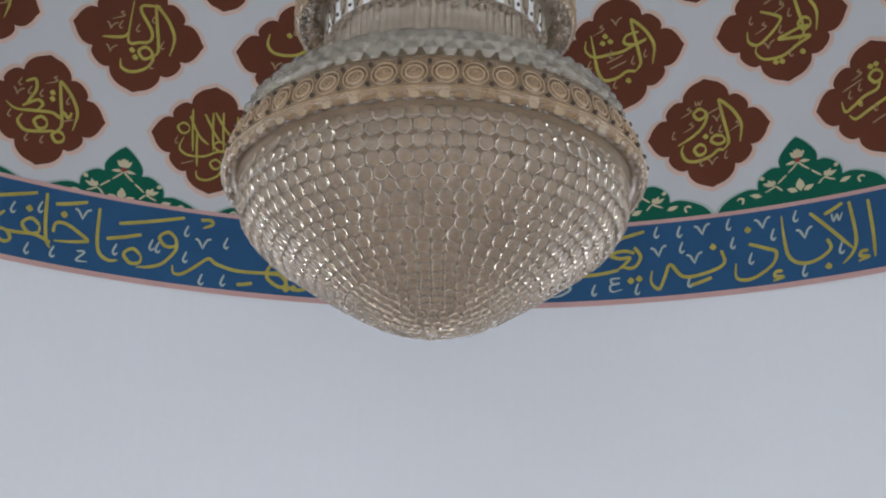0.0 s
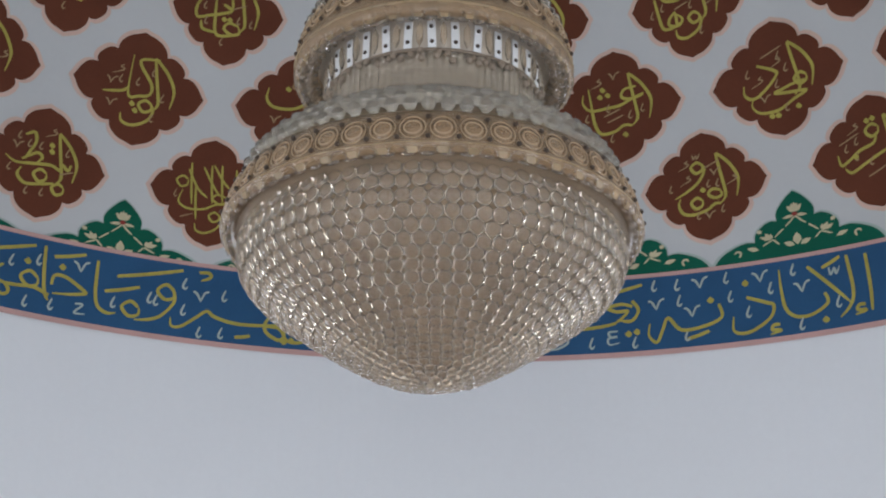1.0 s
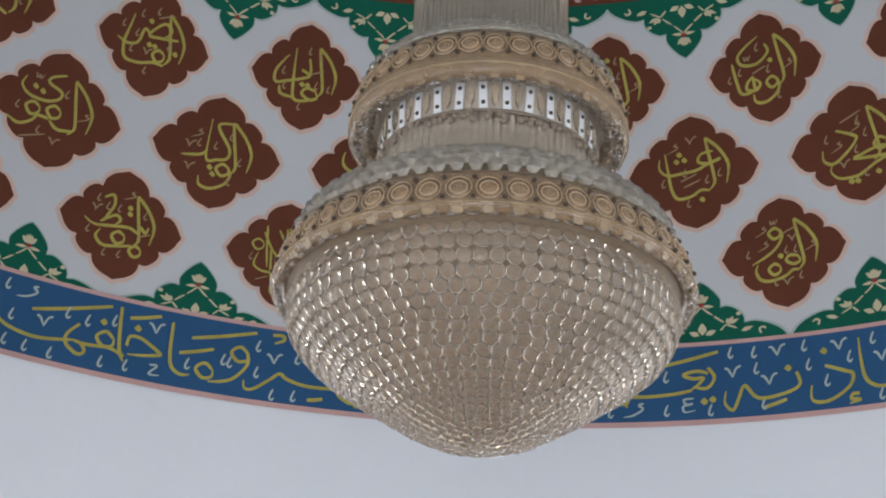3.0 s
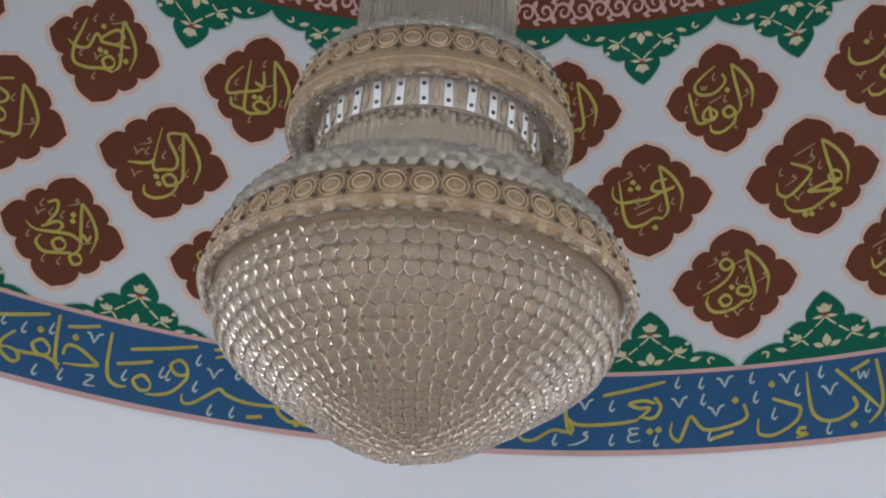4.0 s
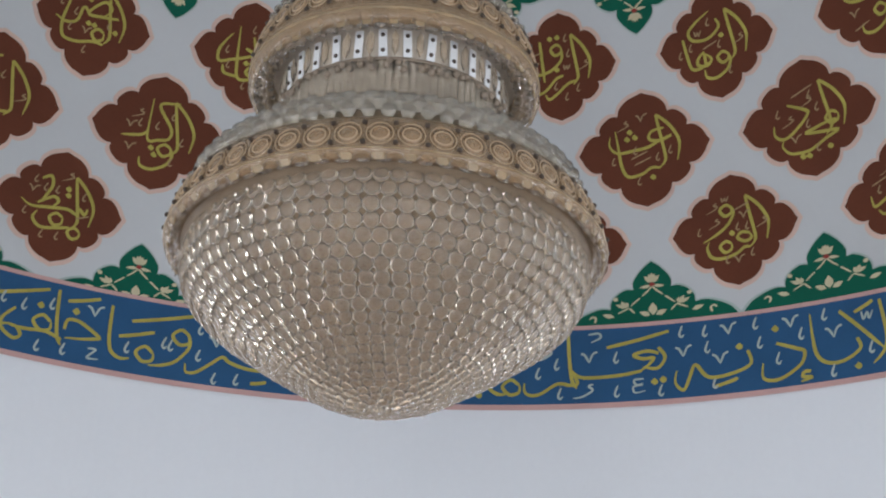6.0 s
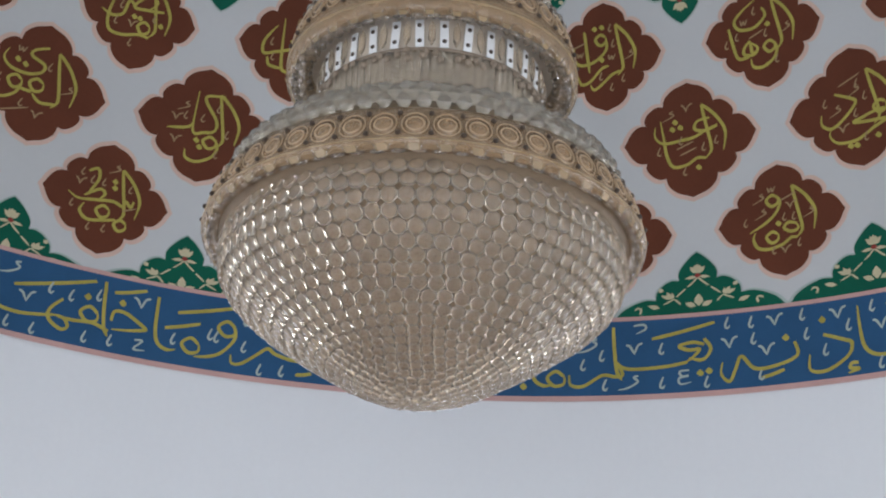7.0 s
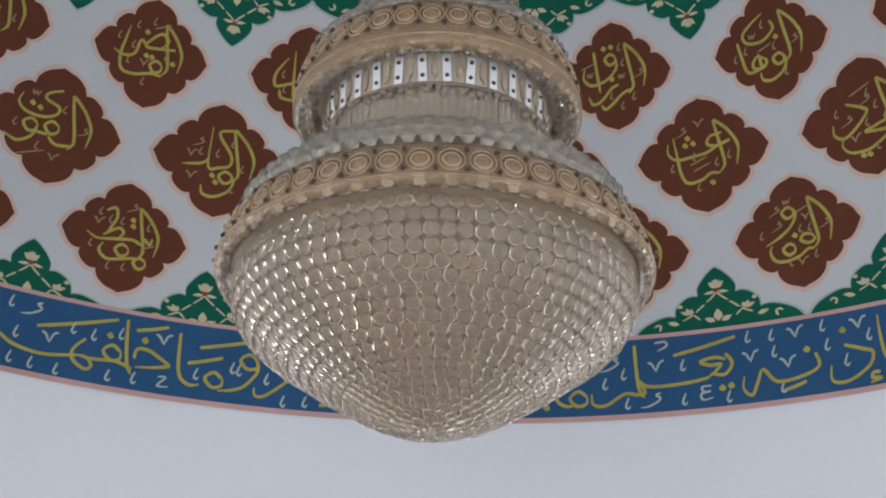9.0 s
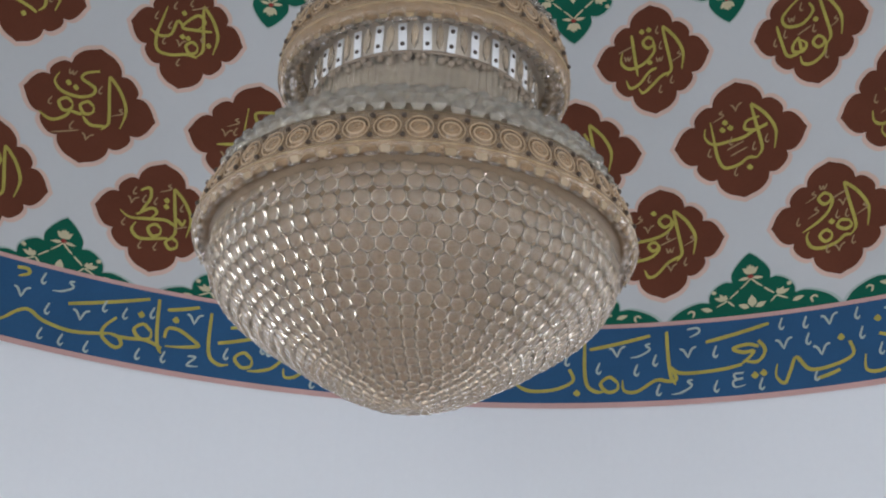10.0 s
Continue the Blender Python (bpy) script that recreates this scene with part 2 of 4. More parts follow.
# words: letters with their places, or free pen lines
W_WAHHAB = [("waw", 0.10, -0.30), ("ha", -0.26, -0.28), [(-0.62, 0.18), (-0.56, -0.18), (-0.49, -0.42), (-0.32, -0.43), (-0.17, -0.34)],
            [(0.03, 0.47), (0.08, 0.30), (-0.15, 0.11), (-0.43, 0.13), (-0.50, 0.30), (-0.33, 0.48), (-0.08, 0.64)], ("dot", 0.11, 0.13), ("shadda", -0.32, 0.24),
            ("bar", -0.12, -0.02), ("tick", -0.12, 0.42), ("tick", 0.06, -0.04), ("tick", -0.48, -0.02), ("tick", -0.68, -0.14), ("tick", 0.22, -0.58), ("damma", 0.42, 0.0)]
W_GHAFUR = [("ain", 0.14, -0.19, 0.95), [(0.24, -0.38), (0.14, -0.37), (0.0, -0.47), (-0.24, -0.53), (-0.42, -0.48), (-0.49, -0.31), (-0.45, -0.18)], ("ring", -0.17, -0.32),
            ("dot", -0.05, -0.07), ("rwaw", -0.13, 0.38), ("bar", 0.14, 0.42), ("damma", -0.36, 0.46), ("shadda", -0.12, 0.6), ("v", 0.18, 0.24), ("tick", -0.6, 0.02),
            ("damma", -0.34, 0.16), ("tick", 0.06, 0.03), ("tick", 0.22, 0.02), ("v", 0.04, -0.6), ("tick", 0.28, -0.5), ("damma", 0.47, 0.06), ("tick", -0.15, -0.58)]
W_BAITH = [[(0.24, -0.38), (0.10, -0.36), (-0.06, -0.46), (-0.28, -0.48), (-0.38, -0.28), (-0.42, 0.06), (-0.46, 0.40)], ("dot", 0.12, -0.54),
           [(0.34, 0.36), (0.14, 0.32), (0.09, 0.18), (0.26, 0.13), (0.46, 0.20), (0.24, 0.12), (0.06, 0.03), (-0.15, 0.0), (-0.43, -0.02), (-0.56, 0.12), (-0.55, 0.30)],
           ("dot", -0.22, 0.35), ("dot", -0.27, 0.22), ("dot", -0.14, 0.24), ("bar", -0.08, -0.1), ("bar", -0.03, -0.22), ("v", -0.02, 0.58), ("damma", -0.33, 0.48),
           ("tick", -0.50, -0.18), ("tick", 0.22, -0.18), ("tick", 0.43, -0.08), ("tick", -0.1, -0.6), ("tick", -0.14, -0.02)]
W_MAJID = [("ring", 0.36, -0.10), [(0.42, -0.14), (0.22, -0.17), (0.06, -0.22), (-0.08, -0.27), (0.16, -0.31), (0.43, -0.34), (0.23, -0.44), (0.08, -0.53), (-0.08, -0.60), (-0.34, -0.58), (-0.46, -0.44), (-0.44, -0.32)],
           ("dal", -0.18, 0.05, 1.15), ("dot", 0.28, -0.60), ("dot", -0.16, -0.68), ("dot", -0.06, -0.69), ("bar", -0.06, 0.50, 1.3), ("tick", 0.05, 0.40), ("damma", -0.34, 0.0),
           ("tick", 0.15, 0.15), ("tick", -0.02, -0.12), ("tick", -0.48, 0.16), ("v", -0.24, -0.36), ("damma", -0.02, 0.30), ("tick", 0.10, -0.58)]
W_RAZZAQ = [[(0.30, -0.30), (0.13, -0.36), (-0.07, -0.54), (-0.22, -0.64), (-0.29, -0.54)], [(0.06, -0.18), (-0.08, -0.24), (-0.28, -0.46), (-0.45, -0.52), (-0.52, -0.36)],
            ("ring", -0.07, 0.33), [(0.03, 0.35), (0.03, 0.14), (-0.18, -0.07), (-0.45, -0.14), (-0.60, 0.0), (-0.57, 0.20)], [(-0.38, 0.52), (-0.34, 0.1), (-0.30, -0.30)],
            ("dot", -0.18, 0.56), ("dot", -0.04, 0.58), ("dot", -0.06, -0.06), ("shadda", 0.14, -0.02), ("shadda", -0.46, 0.06), ("tick", 0.12, 0.55), ("tick", 0.34, -0.46),
            ("tick", 0.12, -0.62), ("damma", 0.45, 0.0), ("tick", 0.17, 0.24), ("bar", -0.5, 0.24), ("tick", -0.08, -0.4)]
W_RAUF = [[(0.32, -0.28), (0.10, -0.39), (-0.10, -0.60), (-0.24, -0.64), (-0.31, -0.50)], ("fa", -0.15, -0.05, 0.8), ("fa", 0.07, 0.42, 1.05), ("dot", -0.12, 0.60), ("damma", -0.42, 0.48),
          ("shadda", 0.15, -0.16), ("v", -0.22, 0.28), ("v", 0.15, -0.52), ("bar", 0.12, 0.02), ("tick", 0.12, 0.12), ("damma", 0.47, 0.0), ("tick", 0.40, -0.42), ("tick", -0.4, -0.2)]
W_MUQSIT = [("ring", 0.30, -0.46), [(0.22, -0.36), (0.0, -0.42), (-0.26, -0.46), (-0.40, -0.32), (-0.34, -0.16)], ("ring", -0.02, -0.26, 1.1),
            [(0.48, 0.06), (0.44, -0.06), (0.34, 0.03), (0.30, -0.08), (0.14, -0.02), (-0.16, -0.06), (-0.46, -0.10), (-0.64, 0.0)],
            [(-0.36, -0.02), (-0.12, 0.16), (-0.02, 0.09), (-0.10, -0.03)], [(-0.35, 0.46), (-0.20, 0.54), (-0.16, 0.36), (-0.24, 0.16), (-0.32, 0.0)],
            ("dot", 0.12, 0.36), ("dot", 0.13, 0.24), ("damma", 0.08, 0.60), ("v", -0.46, 0.22), ("tick", -0.06, 0.30), ("tick", -0.26, 0.30), ("tick", -0.44, 0.42),
            ("tick", -0.55, -0.22), ("tick", -0.22, -0.6), ("tick", 0.04, -0.58), ("tick", 0.40, 0.26), ("bar", 0.42, -0.12, 0.8)]
W_WAKIL = [("waw", 0.13, -0.31, 1.05), [(0.30, 0.60), (0.02, 0.56), (0.0, 0.44), (0.20, 0.12), (0.18, -0.08), (0.0, -0.14), (-0.12, -0.18), (-0.17, -0.04), (-0.14, 0.62)],
           [(-0.16, 0.02), (-0.26, -0.09), (-0.58, -0.16)], ("dot", -0.08, -0.30), ("dot", -0.02, -0.42), ("v", -0.45, 0.06), ("v", -0.42, -0.36), ("damma", -0.36, 0.30),
           ("tick", 0.22, 0.34), ("tick", -0.02, 0.12), ("tick", -0.30, 0.12), ("tick", 0.40, -0.12), ("tick", 0.26, -0.52)]
W_QAWI = [("ring", -0.04, -0.06, 1.1), [(0.30, -0.30), (0.06, -0.34), (-0.08, -0.22)], ("ring", -0.38, -0.10, 1.1), [(-0.10, -0.20), (-0.30, -0.19)], [(-0.28, -0.12), (-0.34, -0.30), (-0.55, -0.44), (-0.76, -0.36)],
          [(0.05, 0.66), (-0.16, 0.56), (-0.20, 0.44), (0.02, 0.34), (0.0, 0.20), (-0.20, 0.10), (-0.48, 0.12), (-0.62, 0.26), (-0.57, 0.44)], ("dot", -0.40, 0.30), ("dot", -0.27, 0.25),
          ("shadda", -0.36, 0.5), ("bar", -0.3, -0.58, 1.5), ("v", 0.05, -0.6), ("damma", 0.44, 0.0), ("tick", -0.22, -0.45), ("tick", 0.12, 0.32), ("tick", -0.62, -0.12)]
W_QABID = [("ring", 0.12, -0.24, 1.1), [(0.24, -0.40), (0.05, -0.38), (-0.25, -0.46), (-0.50, -0.42), (-0.56, -0.14), (-0.50, 0.20), (-0.45, 0.46)],
           [(0.45, 0.16), (0.18, 0.13), (-0.12, 0.13), (0.14, 0.42), (0.30, 0.30), (0.16, 0.13)], [(-0.10, 0.14), (-0.22, 0.22), (-0.30, -0.06), (-0.50, -0.14), (-0.70, -0.06)],
           ("dot", -0.12, 0.40), ("dot", 0.43, -0.12), ("dot", -0.08, -0.06), ("dot", 0.03, -0.07), ("v", -0.1, -0.22), ("bar", 0.16, 0.56, 1.1), ("tick", -0.30, 0.5),
           ("tick", -0.34, 0.10), ("tick", -0.40, -0.22), ("tick", -0.62, 0.22), ("tick", -0.08, -0.58), ("tick", 0.30, -0.02), ("tick", 0.0, 0.62)]
W_ALIM = [("ain", 0.08, -0.36, 1.2), [(0.24, -0.40), (0.0, -0.48), (-0.20, -0.46), (-0.24, -0.1), (-0.24, 0.56)], [(-0.24, -0.44), (-0.46, -0.40), (-0.50, -0.24)],
          [(0.04, 0.38), (0.08, 0.06), (-0.08, -0.04), (-0.34, -0.12), (-0.58, -0.18), (-0.60, 0.04), (-0.46, 0.28), (-0.36, 0.40)], [(0.08, 0.05), (-0.1, 0.14)],
          ("dot", -0.06, -0.16), ("dot", 0.05, -0.16), ("tick", 0.04, 0.52), ("bar", 0.22, 0.12, 0.9), ("tick", 0.26, 0.44), ("tick", 0.22, -0.16), ("tick", 0.46, -0.20),
          ("tick", -0.40, -0.24), ("tick", -0.44, 0.06), ("tick", -0.08, -0.62)]
W_JALAL = [("alif", -0.38, 0.12, 1.1), [(-0.42, 0.42), (-0.24, 0.06), (-0.06, -0.10)], ("alif", -0.02, 0.15, 1.0), [(-0.16, 0.50), (0.02, 0.16), (0.14, -0.02)],
           ("alif", 0.16, 0.18, 1.0), [(0.02, 0.56), (0.20, 0.26), (0.34, 0.10)], [(0.34, -0.16), (0.10, -0.22), (-0.12, -0.34), (-0.40, -0.36), (-0.56, -0.24), (-0.50, 0.0)],
           ("ring", -0.52, 0.16), ("waw", 0.08, -0.48, 0.9), ("ain", 0.14, -0.14), ("alif", -0.28, -0.24, 0.9), ("alif", 0.42, 0.16, 0.9), ("bar", -0.4, -0.5, 0.8), ("tick", -0.62, -0.1), ("dot", 0.3, -0.3)]
W_MUQTADIR = [("ring", 0.0, 0.38, 1.1), [(0.06, 0.30), (0.0, 0.14), (-0.24, 0.06), (-0.44, -0.08), (-0.58, -0.14), (-0.62, 0.06)], [(0.20, -0.04), (0.06, -0.10), (-0.20, -0.22), (-0.42, -0.32), (-0.52, -0.22)],
              ("bar", -0.40, 0.32, 1.3), ("damma", -0.32, 0.50), ("dot", -0.06, 0.58), ("dot", 0.04, 0.60), ("tick", -0.46, 0.14), ("tick", -0.3, -0.05), ("dot", -0.32, -0.04), ("tick", -0.06, -0.2), ("bar", 0.02, -0.40, 1.2), ("tick", -0.28, 0.24)]
W_BASIT = [[(0.22, -0.42), (0.06, -0.36), (-0.24, -0.30), (-0.58, -0.28), (-0.54, 0.1), (-0.50, 0.42)], ("dot", 0.0, -0.52), [(0.12, 0.06), (0.08, -0.06), (0.0, 0.03), (-0.06, -0.06), (-0.16, 0.02), (-0.28, -0.06), (-0.60, -0.04)],
           [(-0.34, -0.02), (-0.14, 0.20), (-0.04, 0.12), (-0.12, 0.0)], [(-0.30, 0.56), (-0.14, 0.60), (-0.2, 0.3), (-0.30, 0.02)], ("v", 0.0, 0.30), ("bar", 0.0, 0.46, 1.1), ("tick", 0.08, 0.62), ("tick", -0.26, -0.16), ("tick", 0.42, -0.08)]
W_FADED = [("waw", 0.06, -0.24), ("bowl", -0.22, 0.22, 1.2), ("dot", -0.2, 0.42), ("v", -0.40, -0.2), ("tick", -0.1, 0.5), ("tick", 0.10, 0.10), ("bar", -0.3, -0.44)]


def lettering(word, put2, w, h, pen=0.021):
    main, small = bmesh.new(), bmesh.new()
    n = [0]
    def put(u, v, lift):
        return put2(u, v, lift)
    def draw(lines, x=0.0, y=0.0, s=1.0, marks=False, width=1.0, ends=()):
        for pts in lines:
            n[0] += 1
            stroke(small if marks else main, [((x + s * a) * w * 0.93, (y + s * b) * h * 0.93) for a, b in pts], put, pen * width, 0.0003 * n[0], *ends)
    if word is W_JALAL:
        pen *= 0.72
    else:
        draw(AL[:1])
        draw(AL[1:], ends=((0.9, 0.35),))
    for item in word:
        if isinstance(item, list):
            draw([item])
        else:
            name, x, y, *s = item
            size = s[0] if s else 1.0
            if name in SMALL:
                draw(LETTERS[name], x, y, size, True, 0.5 if name != "bar" else 0.5)
            elif name == "dot":
                draw([[(-0.034, 0.034), (0.0, 0.0), (0.034, -0.034)]], x, y, size, False, 1.4)
            else:
                draw(LETTERS[name], x, y, size)
    return [("lettering", main, YELLOW), ("vowel_marking", small, TAN)]


WORDS = [(1, -2, W_FADED), (1, -1, W_MUQSIT), (1, 0, W_JALAL), (1, 1, W_FADED), (1, 2, W_RAUF), (1, 3, W_GHAFUR), (1, 4, W_MUQTADIR),
         (2, -2.5, W_FADED), (2, -1.5, W_QAWI), (2, -0.5, W_WAKIL), (2, 0.5, W_FADED), (2, 1.5, W_FADED), (2, 2.5, W_BAITH), (2, 3.5, W_MAJID), (2, 4.5, W_FADED),
         (3, -2, W_BASIT), (3, -1, W_QABID), (3, 0, W_ALIM), (3, 1, W_FADED), (3, 2, W_RAZZAQ), (3, 3, W_WAHHAB), (3, 4, W_FADED)]

ROWS = {1: (1.092, 0.407, 0.379), 2: (1.737, 0.440, 0.400), 3: (2.386, 0.384, 0.382)}      # height, half width, half height


def medallion(row, k, word):
    z, w, h = ROWS[row]
    a = A0 + k * STEP
    ob = empty("painted_medallion", on_dome(a, z))
    inv = Matrix.Translation(-ob.location)
    parts = []
    bm = bmesh.new()
    fill(bm, lobed(w, h, 0.031), laid(a, z, 0.004))
    parts.append(("border", bm, HALO))
    bm = bmesh.new()
    fill(bm, lobed(w, h), laid(a, z, 0.008))
    parts.append(("field", bm, BROWN))
    parts += lettering(word, laid(a, z, 0.012), w, h)
    for name, bm, mat in parts:
        bm.transform(inv)
        tagged(part(name, bm, mat, ob), kind="stuff" if name == "vowel_marking" else "")
    tagged(ob, "brown lobed medallion with yellow calligraphy and a pale pink edge", "medallion", "medallions on the dome")
    return ob


for row, k, word in WORDS:
    medallion(row, k, word)


# ---- green ornaments between the medallions and the bands ----
HALF_ORNAMENT = [[(0, 1), (0.08, 0.93), (0.17, 0.81), (0.22, 0.70), (0.215, 0.595)], [(0.215, 0.595), (0.30, 0.605), (0.40, 0.545), (0.475, 0.44), (0.485, 0.33)],
                 [(0.485, 0.33), (0.60, 0.345), (0.75, 0.29), (0.88, 0.20), (0.965, 0.08)]]
ORN_W, ORN_H = 0.56, 0.46


def petal(bm, put, x, y, ang, length, width):
    """A pointed petal from (x, y) in a direction, in degrees from upright."""
    a = radians(ang)
    c, s = math.cos(a), math.sin(a)
    line = [(0, 0), (0.5 * width, 0.35 * length), (0.42 * width, 0.65 * length), (0, length), (-0.42 * width, 0.65 * length), (-0.5 * width, 0.35 * length)]
    out = [(x + c * u + s * v, y - s * u + c * v) for u, v in line]
    cx, cy = x + s * 0.5 * length, y + c * 0.5 * length
    fill(bm, out, put, (cx, cy), 1)


def ornament(a, z_tip, turned):
    """A green lobed ornament with cream flowers; turned: hanging with its tip down."""
    sg = -1 if turned else 1
    base = z_tip - sg * ORN_H
    r = dome_r(z_tip)
    def layer(off):
        return lambda u, v, lift=0.0: on_dome(a + u / r, base + sg * v, off + lift)
    ob = empty("green_ornament", on_dome(a, base))
    inv = Matrix.Translation(-ob.location)
    right = []
    for run in HALF_ORNAMENT:
        right += [tuple(p) for p in spline(run, 5)[:-1]]
    right += [(0.965, 0.08), (1.0, -0.05), (1.0, -0.20)] + [(1.0 - 0.1 * i, -0.34) for i in range(11)]
    outline = [(x * ORN_W, y * ORN_H) for x, y in right] + [(-x * ORN_W, y * ORN_H) for x, y in reversed(right[1:-1])]
    pale = bmesh.new()
    fill(pale, [(u * 1.03, v + 0.012) for u, v in outline], layer(0.0025), (0, 0.02))
    green, red, stems = bmesh.new(), bmesh.new(), bmesh.new()
    tip_flower, base_flower, side_flowers = bmesh.new(), bmesh.new(), (bmesh.new(), bmesh.new())
    buds, leaves = (bmesh.new(), bmesh.new()), (bmesh.new(), bmesh.new())
    fill(green, outline, layer(0.005), (0, 0.02))
    on_green = layer(0.008)

    def up(u, v, lift=0.0):
        """The flowers stand clear of the band's edge."""
        return on_green(0.92 * u, v + max(0.0, 0.075 * (1 - v / 0.30)), lift)

    for ang, ln in ((-50, 0.070), (50, 0.070), (-20, 0.062), (20, 0.062), (0, 0.066)):      # the flower near the tip
        petal(tip_flower, up, 0, 0.315 if abs(ang) < 60 else 0.30, ang, ln, 0.035)
    for side in (-1, 1):
        petal(tip_flower, up, side * 0.005, 0.290, side * 98, 0.085, 0.030)
        stroke(stems, [(0, 0.285), (side * 0.035, 0.24), (side * 0.075, 0.20)], up, 0.014, 0.0003)
        stroke(stems, [(side * 0.088, 0.185), (side * 0.12, 0.155), (side * 0.155, 0.12)], up, 0.014, 0.0003)
        stroke(stems, [(side * 0.168, 0.105), (side * 0.20, 0.085), (side * 0.245, 0.06)], up, 0.014, 0.0003)
        stroke(stems, [(side * 0.165, 0.10), (side * 0.145, 0.075), (side * 0.125, 0.05)], up, 0.014, 0.0003)
        for ang, ln in ((28, 0.075), (62, 0.085), (-5, 0.055)):                          # side flowers
            petal(side_flowers[side > 0], up, side * 0.185, 0.105, side * ang, ln, 0.034)
        petal(buds[side > 0], up, side * 0.245, 0.175, side * 40, 0.045, 0.036)
        petal(base_flower, up, side * 0.02, 0.02, side * 62, 0.085, 0.045)
        petal(leaves[side > 0], up, side * 0.27, 0.03, side * 70, 0.09, 0.04)
        stroke(stems, [(side * 0.41, -0.01), (side * 0.40, 0.03), (side * 0.425, 0.045), (side * 0.445, 0.025)], up, 0.016, 0.0003)
    petal(base_flower, up, 0, 0.02, 0, 0.115, 0.062)
    petal(red, layer(0.0105), 0, 0.283, 0, 0.034, 0.040)
    for name, bm, mat in (("halo", pale, PALE), ("field", green, GREEN), ("flower", tip_flower, CREAM), ("flower", base_flower, CREAM), ("flower", side_flowers[0], CREAM), ("flower", side_flowers[1], CREAM), ("flower_bud", buds[0], CREAM), ("flower_bud", buds[1], CREAM), ("leaf", leaves[0], CREAM), ("leaf", leaves[1], CREAM), ("flower_centre", red, RED), ("stem", stems, CREAM)):
        bm.transform(inv)
        tagged(part(name, bm, mat, ob), kind="stuff" if name == "stem" else "")
    where = "hanging from the red band" if turned else "rising from the blue band"
    tagged(ob, "green lobed painted ornament with cream flowers " + where, "ornament", "hanging ornaments" if turned else "rising ornaments")


for k in range(-4, 6):
    ornament(A0 + (k + 0.5) * STEP, 0.956, False)
    ornament(A0 + (k + 0.5) * STEP, 2.555, True)


# ---- the inscription band and the red band above ----
def strip(lo, hi, off, tilt=1.0, n=256, a0=-1.25, a1=1.35, rows=4):
    bm = bmesh.new()
    rings = []
    for s in range(rows + 1):
        rings.append([bm.verts.new(on_dome(a0 + (a1 - a0) * i / n, tilt * level(a0 + (a1 - a0) * i / n) + lo + (hi - lo) * s / rows, off)) for i in range(n + 1)])
    for p, q in zip(rings, rings[1:]):
        for i in range(n):
            bm.faces.new((p[i], p[i + 1], q[i + 1], q[i]))
    return bm


band = empty("inscription_band", on_dome(0, 0))
inv = Matrix.Translation(-band.location)


def band_part(name, bm, mat, label=""):
    bm.transform(inv)
    return part(name, bm, mat, band, label)


band_part("field", strip(0.02, 0.55, 0.011), BLUE)
band_part("lower_edge", strip(0.0, 0.036, 0.014), PINK)
band_part("upper_edge", strip(0.537, 0.565, 0.014), PINK)


def on_band(u, v, lift=0.0):
    a = u / R0
    return on_dome(a, v + level(a), 0.015 + lift)


